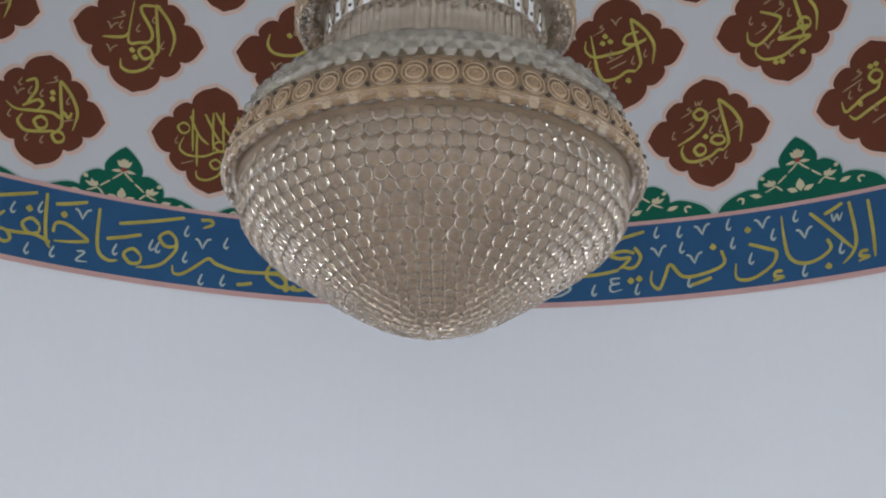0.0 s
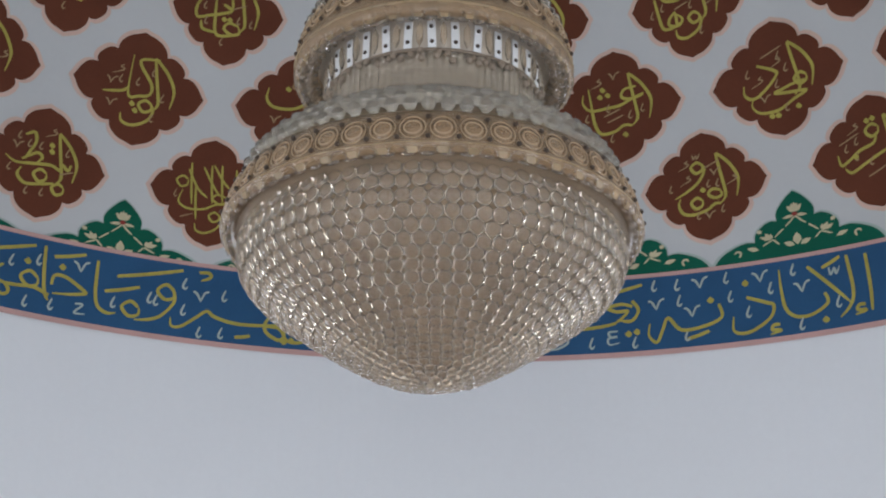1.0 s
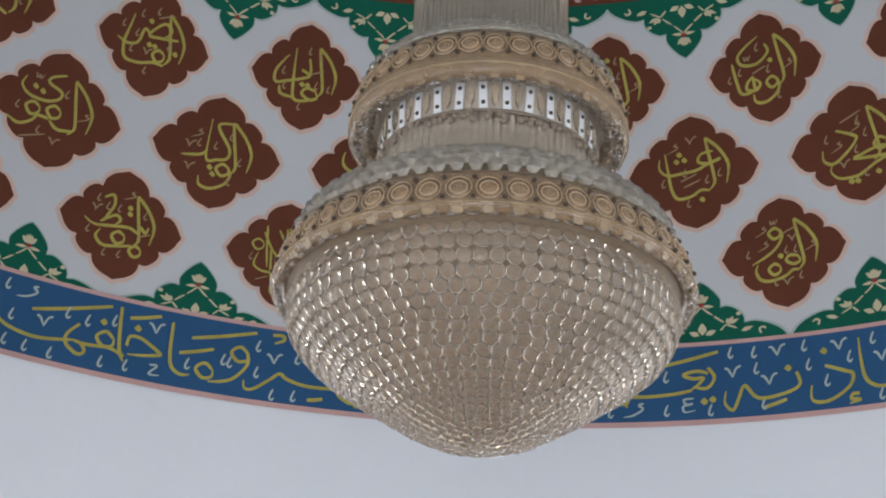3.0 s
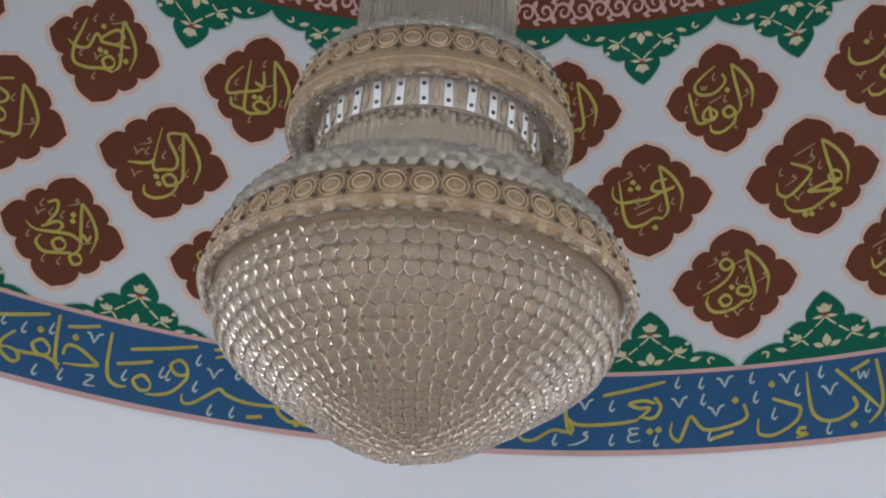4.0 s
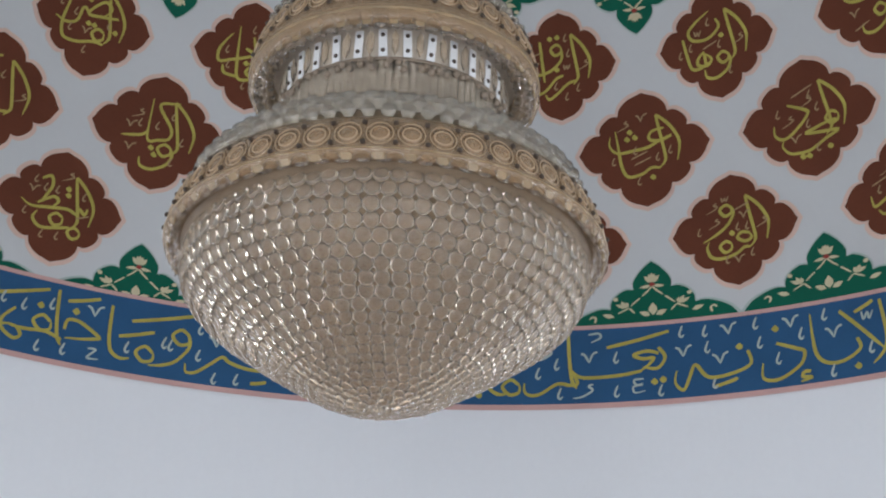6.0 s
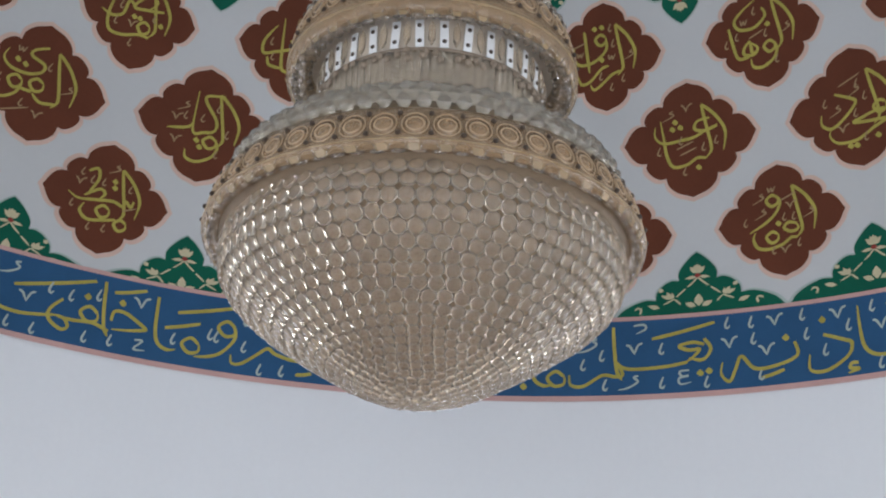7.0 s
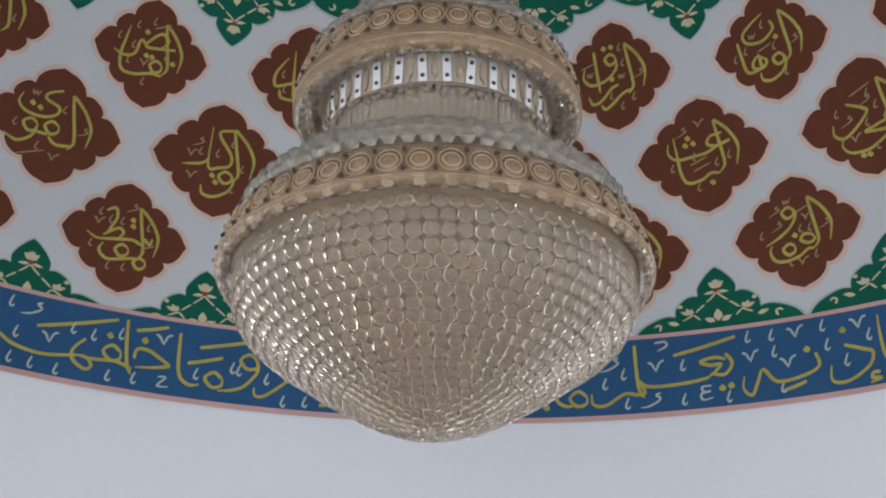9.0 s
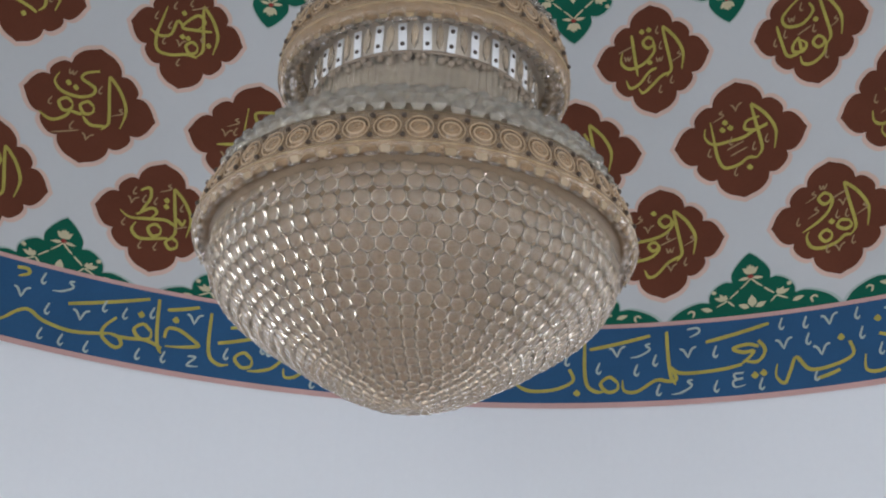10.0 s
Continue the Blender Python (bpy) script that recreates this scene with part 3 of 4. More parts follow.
RG = [(0.05, 0.02), (0.0, 0.055), (-0.055, 0.01), (-0.01, -0.045), (0.05, -0.03), (0.055, 0.02)]
PEN = {  # letters of the large hand, in metres
    "alif": [[(0, 0.36), (0.012, 0.14), (0.01, -0.02)]],
    "alif_foot": [[(0, 0.34), (0.0, 0.14), (0.02, 0.04), (0.08, 0.0), (0.14, 0.01)]],
    "bowl": [[(0.20, 0.15), (0.225, 0.07), (0.12, 0.015), (-0.02, 0.0), (-0.10, 0.02), (-0.15, 0.06)]],
    "mim_end": [[(0.0, 0.12), (0.03, 0.04), (-0.02, 0.03), (-0.10, 0.04), (-0.22, -0.03), (-0.30, -0.02), (-0.31, 0.05)]],
    "lam": [[(-0.02, 0.36), (-0.015, 0.2), (0.0, 0.06), (0.03, 0.0)]],
    "ring": [RG],
    "waw": [RG, [(0.05, 0.02), (0.055, -0.06), (-0.02, -0.16), (-0.10, -0.20), (-0.19, -0.215)]],
    "ain": [[(0.10, 0.03), (0.03, 0.05), (-0.06, 0.03), (0.0, 0.0), (0.07, 0.0), (0.02, -0.055), (-0.02, -0.08)]],
    "ya": [[(0.0, 0.07), (0.04, -0.0), (-0.01, -0.07), (-0.10, -0.055)]],
    "nun_ha": [[(0.13, 0.14), (0.145, 0.05), (0.03, 0.0), (-0.12, -0.01), (-0.20, 0.08), (-0.24, 0.0), (-0.28, -0.08), (-0.33, -0.03), (-0.32, 0.05)]],
    "dhal": [[(-0.10, 0.16), (0.02, 0.11), (0.07, 0.08), (0.04, 0.0), (-0.09, -0.075), (-0.19, -0.06), (-0.19, 0.04)]],
    "kha": [[(-0.10, 0.0), (-0.085, 0.065), (-0.02, 0.07), (0.06, 0.03), (0.12, -0.012), (0.10, -0.025), (0.0, -0.045), (-0.09, -0.055)]],
    "ha": [[(0.02, 0.12), (-0.05, 0.04), (-0.05, -0.03), (0.03, -0.08), (0.07, -0.05), (0.03, 0.0), (-0.06, 0.0)]],
    "lam_alif": [[(-0.22, 0.30), (-0.10, 0.17), (0.03, 0.02)], [(0.03, 0.33), (0.055, 0.10), (0.03, 0.0), (-0.04, -0.07)]],
    "hamza": [[(0.03, 0.03), (-0.01, 0.03), (-0.02, 0.0), (0.035, -0.01), (-0.035, -0.03)]],
    "dot": [[(-0.014, 0.014), (0.0, 0.0), (0.014, -0.014)]],
    "v": [[(-0.055, 0.03), (-0.03, 0.02), (-0.005, -0.03)], [(0.05, 0.04), (0.02, 0.025), (-0.005, -0.035)]],
    "tick": [[(0.006, 0.045), (-0.014, -0.01), (0.0, -0.03), (0.016, -0.012)]],
    "damma": [[(0.05, 0.04), (0.02, 0.03), (0.045, 0.0), (-0.02, -0.04), (-0.08, -0.05)]],
    "jazm": [[(-0.035, 0.025), (0.03, 0.03), (0.04, 0.0), (-0.02, -0.03)]],
    "shadda": [[(-0.035, 0.03), (-0.025, -0.02), (0.0, 0.02), (0.01, -0.02), (0.035, 0.03)]],
    "small_ain": [[(0.03, 0.04), (-0.03, 0.035), (-0.015, 0.0), (0.025, 0.005), (-0.035, -0.01), (-0.025, -0.05), (0.04, -0.04)]],
    "two": [[(-0.03, 0.03), (0.02, 0.03), (-0.03, -0.03), (0.04, -0.03)]],
}
FINE = {"v", "tick", "shadda", "small_ain", "two", "damma"}
TEXT = {  # word by word: letter, place along the band, height over its lower edge
    "illa": [("alif", 2.82, 0.13), ("hamza", 2.76, 0.13), ("lam_alif", 2.67, 0.17)],
    "bi_idhnihi": [[(2.545, 0.28), (2.56, 0.21), (2.46, 0.15), (2.36, 0.15), (2.295, 0.21), (2.275, 0.34), (2.27, 0.48)], ("dot", 2.54, 0.10), ("hamza", 2.22, 0.085), ("dhal", 2.15, 0.165), ("dot", 2.05, 0.42), ("nun_ha", 1.74, 0.165), ("dot", 1.82, 0.335)],
    "yalamu": [("ya", 1.31, 0.315), ("ain", 1.21, 0.315), [(1.20, 0.235), (1.08, 0.215), (0.90, 0.205), (0.80, 0.215), (0.755, 0.26)], ("lam", 0.755, 0.135), ("mim_end", 0.76, 0.13), ("dot", 1.28, 0.155), ("dot", 1.335, 0.165)],
    "ma": [("alif_foot", 0.21, 0.105), ("ring", 0.365, 0.15)],
    "bayna": [("bowl", -0.09, 0.115), ("dot", 0.16, 0.10), ("bowl", -0.42, 0.13), ("dot", -0.36, 0.36)],
    "aydihim": [("alif", -0.62, 0.12), ("dhal", -0.78, 0.16), ("ha", -1.05, 0.17), ("dot", -0.98, 0.08), ("dot", -0.93, 0.09), [(-1.02, 0.19), (-1.17, 0.175), (-1.32, 0.175), (-1.44, 0.205), (-1.49, 0.235), (-1.56, 0.18), (-1.65, 0.11), (-1.71, 0.105), (-1.72, 0.16)], ("jazm", -1.52, 0.47)],
    "wa_ma": [("waw", -1.76, 0.325), ("alif_foot", -2.21, 0.125), ("ring", -1.98, 0.175)],
    "khalfahum": [("kha", -2.39, 0.245), ("dot", -2.43, 0.375), ("lam", -2.53, 0.135), [(-2.50, 0.17), (-2.60, 0.205), (-2.72, 0.195), (-2.82, 0.195)], ("ring", -2.63, 0.255), ("dot", -2.65, 0.37), ("ha", -2.82, 0.20),
                   [(-2.85, 0.20), (-3.06, 0.165), (-3.24, 0.19), (-3.34, 0.24), (-3.41, 0.215), (-3.50, 0.14), (-3.62, 0.10)], ("jazm", -3.42, 0.47)],
    "wa_la": [("waw", -3.74, 0.30), ("lam_alif", -3.98, 0.19)],
}
STRIPES = [(0.24, 0.395, 0.63, 0.475), (0.98, 0.405, 1.38, 0.49), (-3.11, 0.34, -2.61, 0.485), (-2.49, 0.435, -2.29, 0.49), (-2.15, 0.27, -1.93, 0.335), (-2.08, 0.385, -1.66, 0.495), (2.54, 0.445, 2.66, 0.50), (1.66, 0.09, 1.80, 0.13), (-1.30, 0.08, -1.20, 0.10)]
SIGNS = {"v": [(0.42, 0.37), (0.87, 0.34), (1.47, 0.34), (1.70, 0.27), (1.76, 0.46), (-3.40, 0.34), (-3.02, 0.28), (-2.31, 0.40), (-1.53, 0.33), (2.15, 0.45), (2.41, 0.34)],
         "tick": [(0.10, 0.32), (0.30, 0.26), (0.54, 0.24), (0.66, 0.30), (0.68, 0.10), (1.04, 0.33), (1.04, 0.10), (1.32, 0.09), (1.46, 0.47), (1.61, 0.46), (1.62, 0.35), (1.93, 0.47), (1.95, 0.34), (1.66, 0.11), (2.21, 0.36), (2.36, 0.46),
                  (2.06, 0.22), (2.39, 0.09), (2.63, 0.20), (-1.64, 0.40), (-1.38, 0.35), (-1.82, 0.26), (-1.64, 0.22), (-1.53, 0.08), (-1.39, 0.09)],
         "damma": [(0.58, 0.38), (-3.14, 0.45), (0.84, 0.12)], "shadda": [(2.62, 0.41)], "small_ain": [(1.18, 0.14)], "two": [(-2.30, 0.12)], "jazm": [(0.90, 0.475)]}
LOW_TICKS = [(-3.28, 0.46), (-3.23, 0.27), (-2.88, 0.37), (-2.75, 0.35), (-2.58, 0.39), (-3.25, 0.10), (-3.12, 0.09), (-2.96, 0.08), (-2.64, 0.10), (-2.48, 0.11), (-2.09, 0.20), (-1.86, 0.27)]

count = 0
for word, letters in TEXT.items():
    bm = bmesh.new()
    for item in letters:
        lines = [item] if isinstance(item, list) else [[(item[1] + x, item[2] + y) for x, y in run] for run in PEN[item[0]]]
        for pts in lines:
            count += 1
            stroke(bm, pts, on_band, 0.035 if item[0] == "dot" else 0.0225, 0.0002 * (count % 20), (0.85, 0.4))
    band_part("inscribed_word", bm, YELLOW)
bm = bmesh.new()
for x0, y0, x1, y1 in STRIPES:
    stroke(bm, [(x0, y0), ((x0 + x1) / 2, (y0 + y1) / 2 - 0.003), (x1, y1)], on_band, 0.024, 0.001, (0.8, 0.8))
tagged(band_part("vowel_striping", bm, YELLOW), kind="stuff")
bm = bmesh.new()
SIGNS["tick"] = SIGNS["tick"] + LOW_TICKS
for sign, places in SIGNS.items():
    for x, y in places:
        for pts in PEN[sign]:
            stroke(bm, [(x + u, y + v) for u, v in pts], on_band, 0.015, 0.002)
tagged(band_part("vowel_marking", bm, PALE), kind="stuff")
tagged(band, "blue painted band with yellow Arabic inscription and pink edges", "inscription")

red_band = empty("red_band", on_dome(0, 3.0))
inv = Matrix.Translation(-red_band.location)
TOP = 0.5085 * R0 + ORN_H + 0.0
bm = strip(TOP, TOP + 0.5, 0.011, 0.0)
bm.transform(inv)
part("field", bm, BROWN, red_band)
bm = bmesh.new()
for i in range(-40, 44):          # a running scroll with a leaf and a bud in each turn
    a = i * math.tau / 28 / 8
    side = 1 if i % 2 else -1
    put = lambda u, v, lift=0.0, a=a, side=side: on_dome(a + u / R0, TOP + 0.115 + side * v, 0.014 + lift)
    stroke(bm, [(-0.085, -0.05), (-0.05, 0.035), (0.01, 0.055), (0.05, 0.02), (0.035, -0.03), (-0.005, -0.035), (-0.018, 0.0), (0.008, 0.015)], put, 0.019, 0.0002 * (i % 2))
    stroke(bm, [(0.045, 0.04), (0.075, 0.075), (0.07, 0.03)], put, 0.024, 0.0005)
    stroke(bm, [(-0.05, 0.05), (-0.075, 0.08), (-0.035, 0.085)], put, 0.020, 0.0007)
    stroke(bm, [(0.05, -0.07), (0.085, -0.05), (0.09, -0.01)], put, 0.016, 0.0009)
bm.transform(inv)
tagged(part("scrollwork", bm, PINK, red_band), kind="stuff")
tagged(red_band, "dark red painted band with pink scrolls", "painted band")


# ---- the chandelier ----
T1 = Z0 - 1.381
chandelier = empty("chandelier", (0.10, 0.026, T1))
tagged(chandelier, "large tiered crystal chandelier with gilt rims, its lamps unlit", "chandelier")
rnd = random.Random(4)


def frame_at(r, z, a, lean=0.0, roll=0.0):
    """A place on a ring: x along the ring, y outwards, z up; lean tips the top outwards."""
    out, tang, up = Vector((math.sin(a), math.cos(a), 0)), Vector((math.cos(a), -math.sin(a), 0)), Vector((0, 0, 1))
    c, s = math.cos(lean), math.sin(lean)
    y, z3 = out * c - up * s, up * c + out * s
    m = Matrix((tang, y, z3)).transposed().to_4x4()
    m.translation = Vector((r * math.sin(a), r * math.cos(a), z))
    return m @ Matrix.Rotation(roll, 4, "Y")


def bead_points(seg, w, d, h, waist=0.62, end=0.45):
    """A faceted bead: a ring of corners, a smaller ring in front and behind, and flat tables."""
    rings = []
    for y, k in ((-d, end), (-0.45 * d, waist + 0.3), (0.45 * d, waist + 0.3), (d, end)):
        rings.append([Vector((w * k * math.cos(math.tau * (i + 0.5) / seg), y, h * k * math.sin(math.tau * (i + 0.5) / seg))) for i in range(seg)])
    return rings


def add_bead(bm, m, seg=8, w=0.024, d=0.014, h=0.024):
    rings = [[bm.verts.new(m @ p) for p in ring] for ring in bead_points(seg, w, d, h)]
    for p, q in zip(rings, rings[1:]):
        for i in range(seg):
            bm.faces.new((p[i], p[(i + 1) % seg], q[(i + 1) % seg], q[i]))
    bm.faces.new(rings[0])
    bm.faces.new(rings[-1])
    return bm


def add_ring(bm, m, big, small, n=14, k=5, part_of=1.0):
    """A small wire ring, or an arc of one, in the plane of x and z."""
    rows = []
    full = part_of >= 1.0
    for i in range(n if full else n + 1):
        a = math.tau * part_of * i / n + (0 if full else math.pi * (1.5 - part_of))
        rows.append([bm.verts.new(m @ Vector(((big + small * math.cos(math.tau * j / k)) * math.cos(a), small * math.sin(math.tau * j / k), (big + small * math.cos(math.tau * j / k)) * math.sin(a)))) for j in range(k)])
    for i in range(n):
        p, q = rows[i], rows[(i + 1) % len(rows)]
        for j in range(k):
            bm.faces.new((p[j], q[j], q[(j + 1) % k], p[(j + 1) % k]))
    return bm


# bowl of the lowest tier: rings of strung octagons before a frosted core
BOWL = [(0.612, -0.012), (0.619, -0.055), (0.616, -0.100), (0.598, -0.145), (0.558, -0.192), (0.509, -0.233), (0.450, -0.274), (0.394, -0.314), (0.333, -0.354), (0.270, -0.394), (0.194, -0.436), (0.112, -0.466), (0.030, -0.482)]
line = spline(BOWL, 12)
lengths = [0.0]
for p, q in zip(line, line[1:]):
    lengths.append(lengths[-1] + (q - p).length)


def along(s):
    """Radius, height and lean of the bowl's surface at a length from its rim."""
    for i in range(len(line) - 1):
        if lengths[i + 1] >= s:
            k = (s - lengths[i]) / (lengths[i + 1] - lengths[i])
            p = line[i].lerp(line[i + 1], k)
            d = (line[i + 1] - line[i]).normalized()
            return p.x, p.y, math.atan2(-d.x, -d.y)
    return line[-1].x, line[-1].y, math.pi / 2


PITCH, CURTAIN = 0.043, 0.002
COURSES = []          # along the profile, spacing round the ring, half width, half depth, half height
s = CURTAIN + 0.5 * PITCH
while s < lengths[-1] - 0.012:
    w = 0.047 if s < 0.40 else 0.047 - 0.012 * min(1.0, (s - 0.40) / 0.15)
    COURSES.append((s, w, 0.59 * w, 0.010, 0.0285 * w / 0.047))
    s += PITCH * w / 0.047

# the core follows the strung rings a little behind them
core = [(0.650, 0.004), (0.590, -0.004)]
for s, *_ in COURSES:
    r, z, lean = along(s)
    core.append((max(r - 0.034 * math.cos(lean), 0.012), z + 0.034 * math.sin(lean)))
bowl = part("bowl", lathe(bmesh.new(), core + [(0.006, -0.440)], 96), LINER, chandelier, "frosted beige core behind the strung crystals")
single = 0
rest = bmesh.new()
shared = {}
for row, (s, pitch, bw, bd, bh) in enumerate(COURSES):
    r, z, lean = along(s)
    n = max(6, int(math.tau * r / pitch))
    for i in range(n):
        if rnd.random() < 0.002:
            continue
        a = math.tau * (i + 0.5 * (row % 2)) / n + rnd.uniform(-0.004, 0.004)
        m = frame_at(r + rnd.uniform(-0.0015, 0.0015), z + rnd.uniform(-0.0015, 0.0015), a, lean - 0.15 + rnd.uniform(-0.06, 0.06), rnd.uniform(-0.06, 0.06))
        if single < 300 and math.cos(a) < -0.55:
            key = round(bw, 4)
            if key not in shared:
                shared[key] = shape_of("crystal_octagon", add_bead(bmesh.new(), Matrix(), 8, bw, bd, bh), CRYSTAL, True)
            single += 1
            piece("crystal_octagon", shared[key], bowl, m)
        else:
            add_bead(rest, m, 8, bw, bd, bh)
tagged(part("octagon_mass", rest, CRYSTAL, bowl), kind="stuff")
finial = part("finial", add_bead(bmesh.new(), Matrix.Translation((0, 0, -0.486)), 10, 0.022, 0.022, 0.016), CRYSTAL, chandelier, smooth=False)


def tier(name, R, z, units, low, high, crown, ball_r, n_balls):
    """A gilt rim: a bellied amber band with wire rings and screws, a scalloped edge, clear prisms below and a crown of balls."""
    top = high + 0.034
    band = [(R + 0.002, -0.004), (R + 0.017, 0.010), (R + 0.015, 0.5 * low + 0.012), (R + 0.006, low + 0.012), (R - 0.010, high), (R - 0.028, top)]

    def face(h):
        for (r0, h0), (r1, h1) in zip(band, band[1:]):
            if h0 <= h <= h1:
                return r0 + (r1 - r0) * (h - h0) / (h1 - h0)
        return band[-1][0]

    def on_face(h, a, out=0.0, roll=0.0):
        tip = math.atan2(face(h + 0.012) - face(h - 0.012), 0.024)
        return frame_at(face(h) + out * math.cos(tip), z + h - out * math.sin(tip), a, tip, roll)
    profile = [(R - 0.03, z)] + [(r, z + h) for r, h in band] + [(R - 0.06, z + top + 0.006), (R - 0.08, z + top - 0.02), (R - 0.05, z + 0.02)]
    ob = part(name, lathe(bmesh.new(), profile, 144, closed=True), AMBER, chandelier, "amber crystal rim on gilt metal")
    mid = 0.5 * (low + high) - 0.002
    tall = 0.5 * (high - low)
    plate = shape_of("plate", add_bead(bmesh.new(), Matrix(), 12, 0.036, 0.006, tall * 1.05), AMBER, True)
    wire = shape_of("wire_ring", add_ring(bmesh.new(), Matrix.Diagonal((1, 1, 0.95 * tall / 0.037, 1)), 0.0255, 0.0024, 18, 6), WIRE, True)
    halo = shape_of("wire_loop", add_ring(bmesh.new(), Matrix.Diagonal((1, 1, 1.1 * tall / 0.037, 1)), 0.0375, 0.0017, 18, 5), WIRE, True)
    screw = shape_of("screw", add_bead(bmesh.new(), Matrix(), 8, 0.0085, 0.006, 0.0085), DARK, True)
    scallop = shape_of("scallop", add_ring(bmesh.new(), Matrix(), 0.0265, 0.0022, 10, 5, 0.5), CLEAR, True)
    ball = shape_of("crystal_ball", add_bead(bmesh.new(), Matrix(), 8, ball_r, ball_r * 0.9, ball_r), BALLS, True)
    prism = shape_of("rim_prism", add_bead(bmesh.new(), Matrix(), 6, 0.024, 0.007, 0.015), CLEAR, True)
    lip, cols = [], units * 8
    edge = bmesh.new()
    for i in range(cols):           # a thin gilt edge, cut into arches below the screws
        u = (i % 8) / 8 - (1 if i % 8 > 4 else 0)
        cut = 0.021 * math.sqrt(max(0.0, 1 - (u / 0.36) ** 2))
        t = math.tau * i / cols
        lip.append([edge.verts.new((r * math.sin(t), r * math.cos(t), z + h)) for r, h in ((R + 0.003, -0.012 + cut), (R + 0.0182, 0.5 * low + 0.001), (R + 0.0165, 0.5 * low), (R - 0.001, -0.010 + cut))])
    for i in range(cols):
        p, q = lip[i], lip[(i + 1) % cols]
        for j in range(4):
            edge.faces.new((p[j], q[j], q[(j + 1) % 4], p[(j + 1) % 4]))
    part("gilt_lip", edge, GILT, ob, "yellow gilt lip cut into small arches", smooth=False)
    for i in range(units):
        a, h = math.tau * i / units, 0.5 * math.tau / units
        piece("plate", plate, ob, on_face(mid, a + h, -0.001, rnd.uniform(-0.04, 0.04)))
        piece("wire_ring", wire, ob, on_face(mid, a + h, 0.005, rnd.uniform(-0.05, 0.05)))
        piece("wire_loop", halo, ob, on_face(mid, a + h, 0.004))
        piece("screw", screw, ob, on_face(low, a, 0.005))
        piece("screw", screw, ob, on_face(high, a, 0.005))
        piece("scallop", scallop, ob, frame_at(R + 0.006, z - 0.013, a, 0.25) @ Matrix.Rotation(math.pi, 4, "Y"))
    for i in range(int(units * 1.5)):
        piece("rim_prism", prism, ob, frame_at(R - 0.013, z - 0.004, math.tau * i / int(units * 1.5), -0.7 + rnd.uniform(-0.12, 0.12), rnd.uniform(-0.08, 0.08)))
    for k, (rr, zz) in enumerate(crown):
        n = int(n_balls * rr / crown[0][0])
        for i in range(n):
            piece("crystal_ball", ball, ob, frame_at(rr + rnd.uniform(-0.004, 0.004), zz + rnd.uniform(-0.003, 0.003), math.tau * (i + 0.5 * k) / n, 0, rnd.uniform(-0.3, 0.3)))
    return ob


def tubes(name, r, z0, z1, n, mat, w=0.012):
    """A curtain of hanging glass tubes on a thin ring."""
    ring = part(name, lathe(bmesh.new(), [(r - 0.006, z1), (r + 0.006, z1), (r + 0.006, z1 + 0.01), (r - 0.006, z1 + 0.01)], 48, closed=True), BRONZE, chandelier)
    half = 0.5 * (z1 - z0)
    tube = shape_of("glass_tube", lathe(bmesh.new(), [(0.001, -half - 0.012), (w * 0.8, -half - 0.004), (w, -half + 0.008), (w, half - 0.008), (w * 0.6, half), (0.001, half)], 7), mat, True)
    for i in range(n):
        piece("glass_tube", tube, ring, frame_at(r + rnd.uniform(-0.003, 0.003), (z0 + z1) / 2 + rnd.uniform(-0.004, 0.004), math.tau * i / n, rnd.uniform(-0.02, 0.02)))
    return ring


lower = tier("lower_rim", 0.668, -0.005, 48, 0.034, 0.108, [(0.612, 0.176), (0.594, 0.212), (0.566, 0.246), (0.530, 0.262), (0.490, 0.274)], 0.0235, 68)
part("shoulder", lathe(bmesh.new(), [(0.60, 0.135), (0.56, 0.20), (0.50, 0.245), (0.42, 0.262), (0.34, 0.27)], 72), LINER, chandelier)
tubes("tube_curtain", 0.357, 0.275, 0.508, 96, CLEAR, 0.0115)
bm = bmesh.new()
for i in range(90):
    add_bead(bm, frame_at(rnd.uniform(0.362, 0.374), rnd.uniform(0.468, 0.508), math.tau * (i + rnd.uniform(-0.8, 0.8)) / 90, rnd.uniform(-0.5, 0.5), rnd.uniform(-0.5, 0.5)), 6, 0.012, 0.009, 0.014)
tagged(part("bead_fringe", bm, BRONZE, chandelier, smooth=False), kind="stuff")
part("neck_core", lathe(bmesh.new(), [(0.340, 0.26), (0.340, 0.500), (0.348, 0.514)], 48), FROST, chandelier)

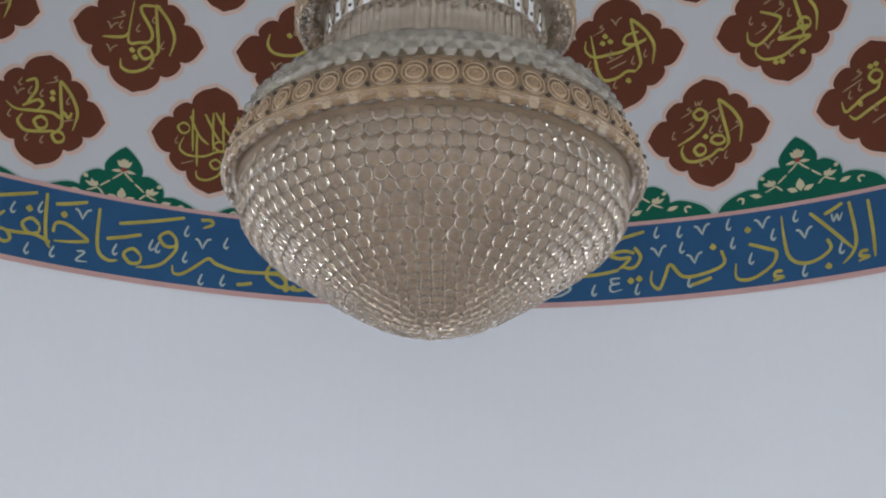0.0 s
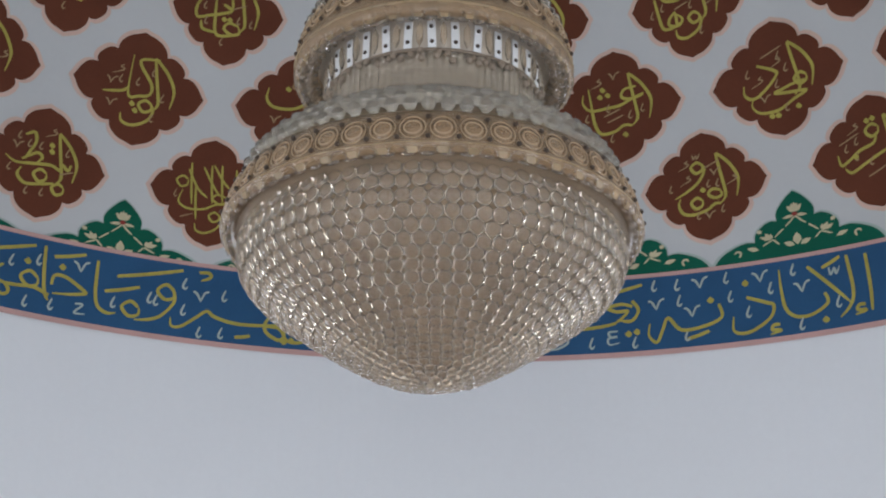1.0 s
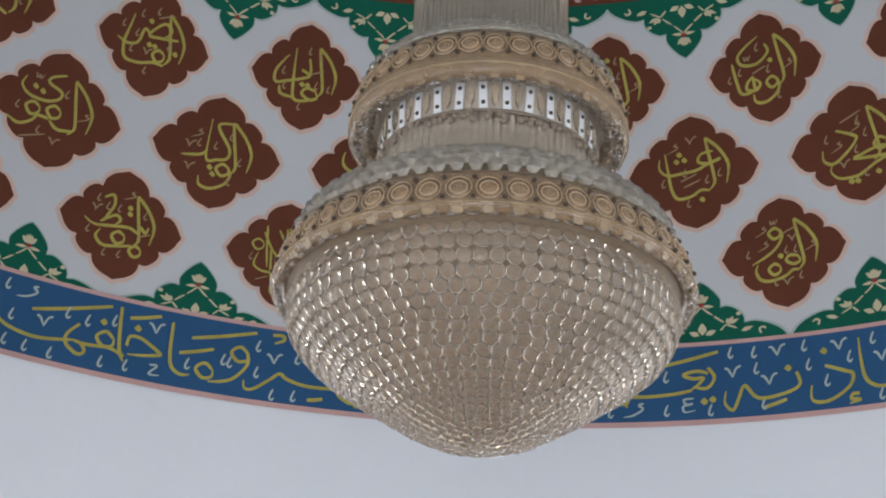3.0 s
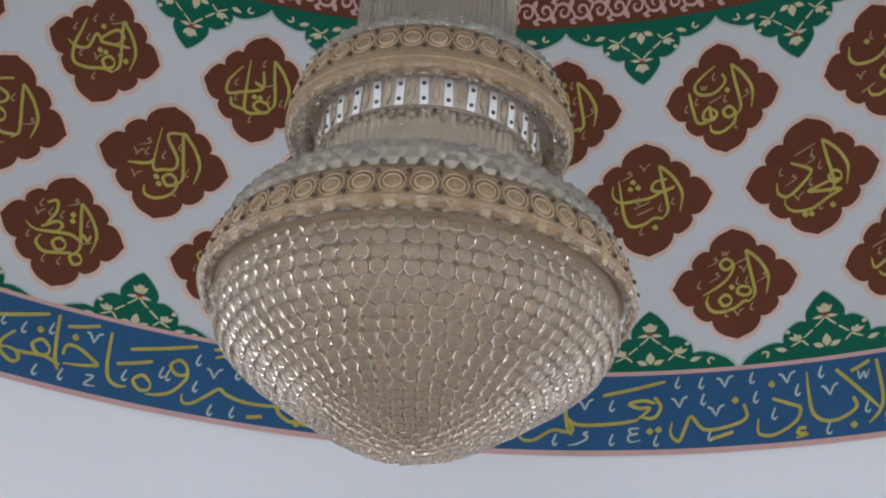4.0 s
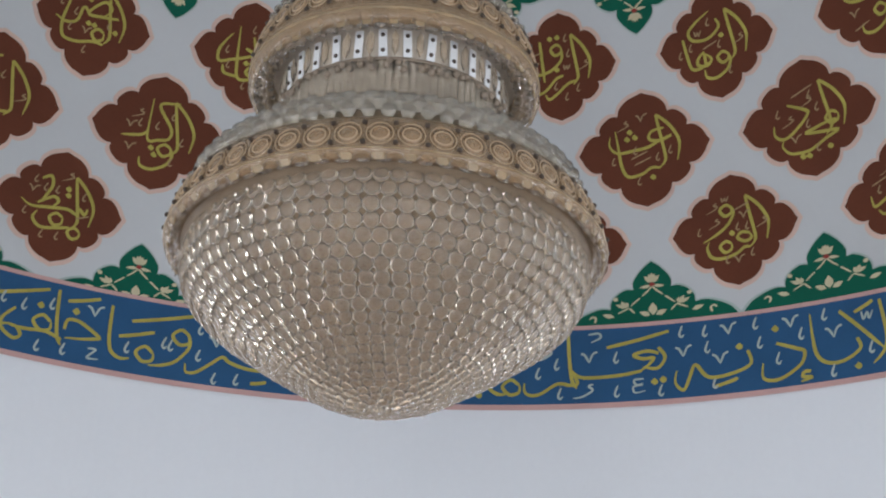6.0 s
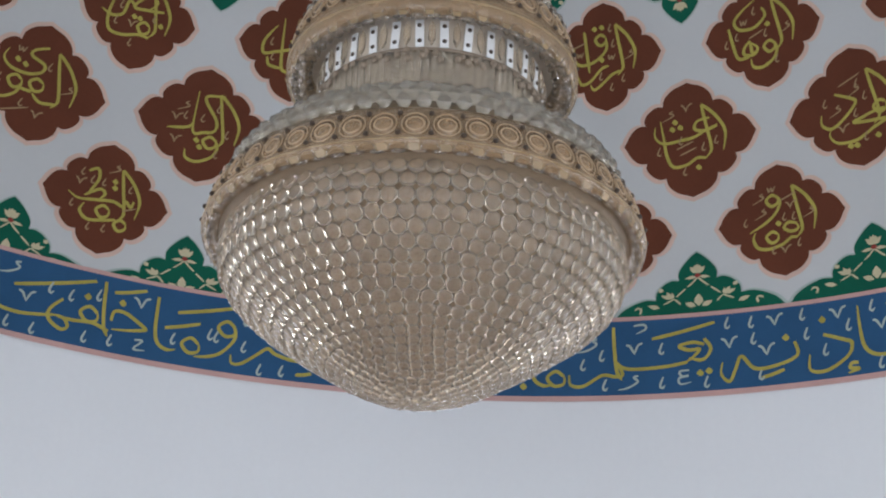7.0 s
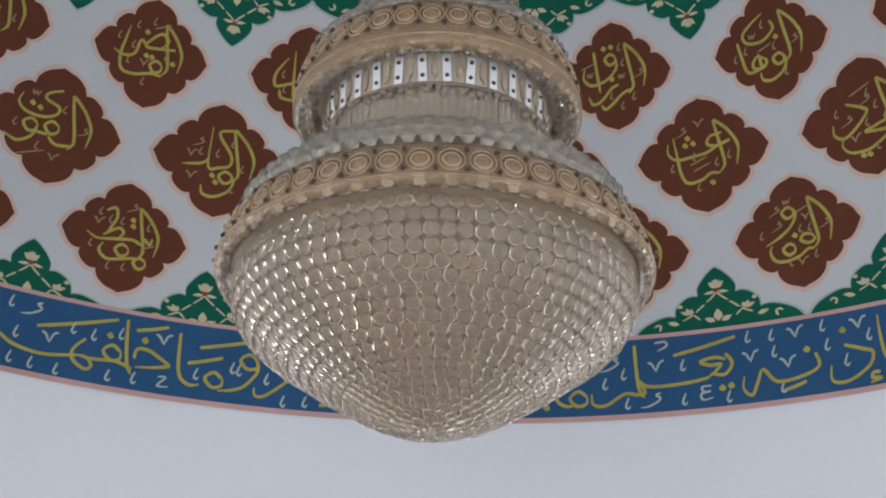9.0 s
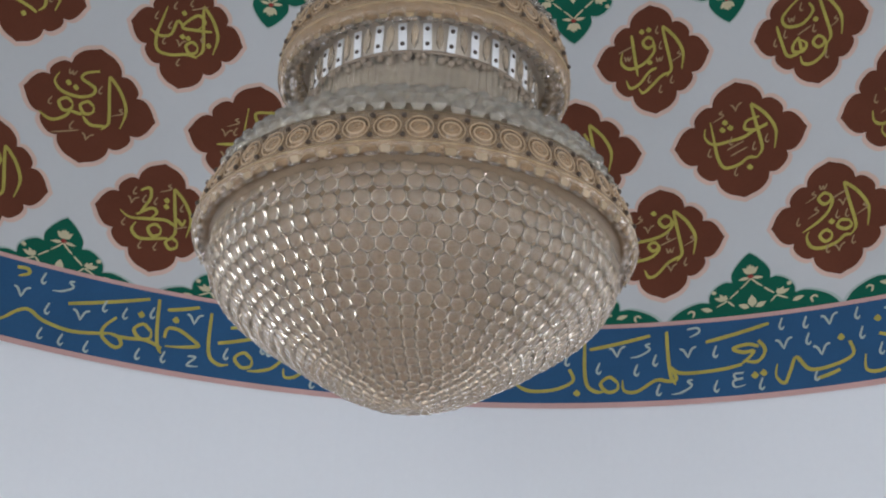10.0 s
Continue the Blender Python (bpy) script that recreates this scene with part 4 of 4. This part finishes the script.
middle = tier("middle_rim", 0.458, 0.583, 36, 0.080, 0.155, [(0.424, 0.782), (0.402, 0.812), (0.372, 0.838), (0.334, 0.852), (0.298, 0.862)], 0.019, 58)
drum = part("led_drum", lathe(bmesh.new(), [(0.349, 0.515), (0.353, 0.640), (0.430, 0.652), (0.440, 0.590)], 72), FROST, chandelier, "frosted ring that carries the lamp plates")
led = bmesh.new()
bmesh.ops.create_cube(led, size=1.0, matrix=Matrix.Diagonal((0.027, 0.006, 0.096, 1)))
bmesh.ops.bevel(led, geom=led.edges[:], offset=0.0012, segments=1, affect="EDGES")
led = shape_of("lamp_plate", led, PLATE)
hole = shape_of("plate_screw", add_bead(bmesh.new(), Matrix(), 8, 0.0078, 0.004, 0.0078), DARK)
mirror = shape_of("mirror_tongue", add_bead(bmesh.new(), Matrix(), 4, 0.012, 0.003, 0.026), CHROME)
stripm = shape_of("crystal_strip", add_bead(bmesh.new(), Matrix(), 6, 0.014, 0.008, 0.050), CRYSTAL)
for i in range(30):
    a = math.tau * i / 30
    p = piece("lamp_plate", led, drum, frame_at(0.361, 0.568, a, 0.02 + rnd.uniform(-0.03, 0.03), rnd.uniform(-0.05, 0.05)))
    for dz in (-0.027, 0.027):
        piece("plate_screw", hole, p, pose(0, 0.004, dz))
    piece("crystal_strip", stripm, drum, frame_at(0.366, 0.568, a + math.tau / 60, 0.0, rnd.uniform(-0.1, 0.1)))
for i in range(110):
    piece("mirror_tongue", mirror, drum, frame_at(0.428, 0.604, math.tau * i / 110, rnd.uniform(-0.5, 0.9), rnd.uniform(-0.5, 0.5)))
bm = bmesh.new()
for i in range(58):
    for k, (rr, zz) in enumerate(((0.440, 0.586), (0.404, 0.610))):
        add_bead(bm, frame_at(rr, zz, math.tau * (i + 0.5 * (k % 2)) / 58, 0.4 + rnd.uniform(-0.3, 0.3), rnd.uniform(-0.4, 0.4)), 6, 0.013, 0.011, 0.018)
tagged(part("bead_fringe", bm, CLEAR, chandelier, smooth=False), kind="stuff")

part("upper_core", lathe(bmesh.new(), [(0.40, 0.742), (0.36, 0.80), (0.30, 0.840), (0.248, 0.848), (0.248, 1.72), (0.02, 1.78)], 48), FROST, chandelier)
tubes("tube_curtain", 0.262, 0.868, 1.24, 84, CLEAR, 0.0115)
tubes("tube_curtain", 0.266, 1.25, 1.68, 84, CLEAR, 0.0115)
part("hanging_rod", lathe(bmesh.new(), [(0.0, 1.72), (0.06, 1.78), (0.03, 1.86), (0.014, 1.91), (0.014, Z0 + 9.95 - T1), (0.08, Z0 + 9.98 - T1)], 16), GOLD, chandelier)
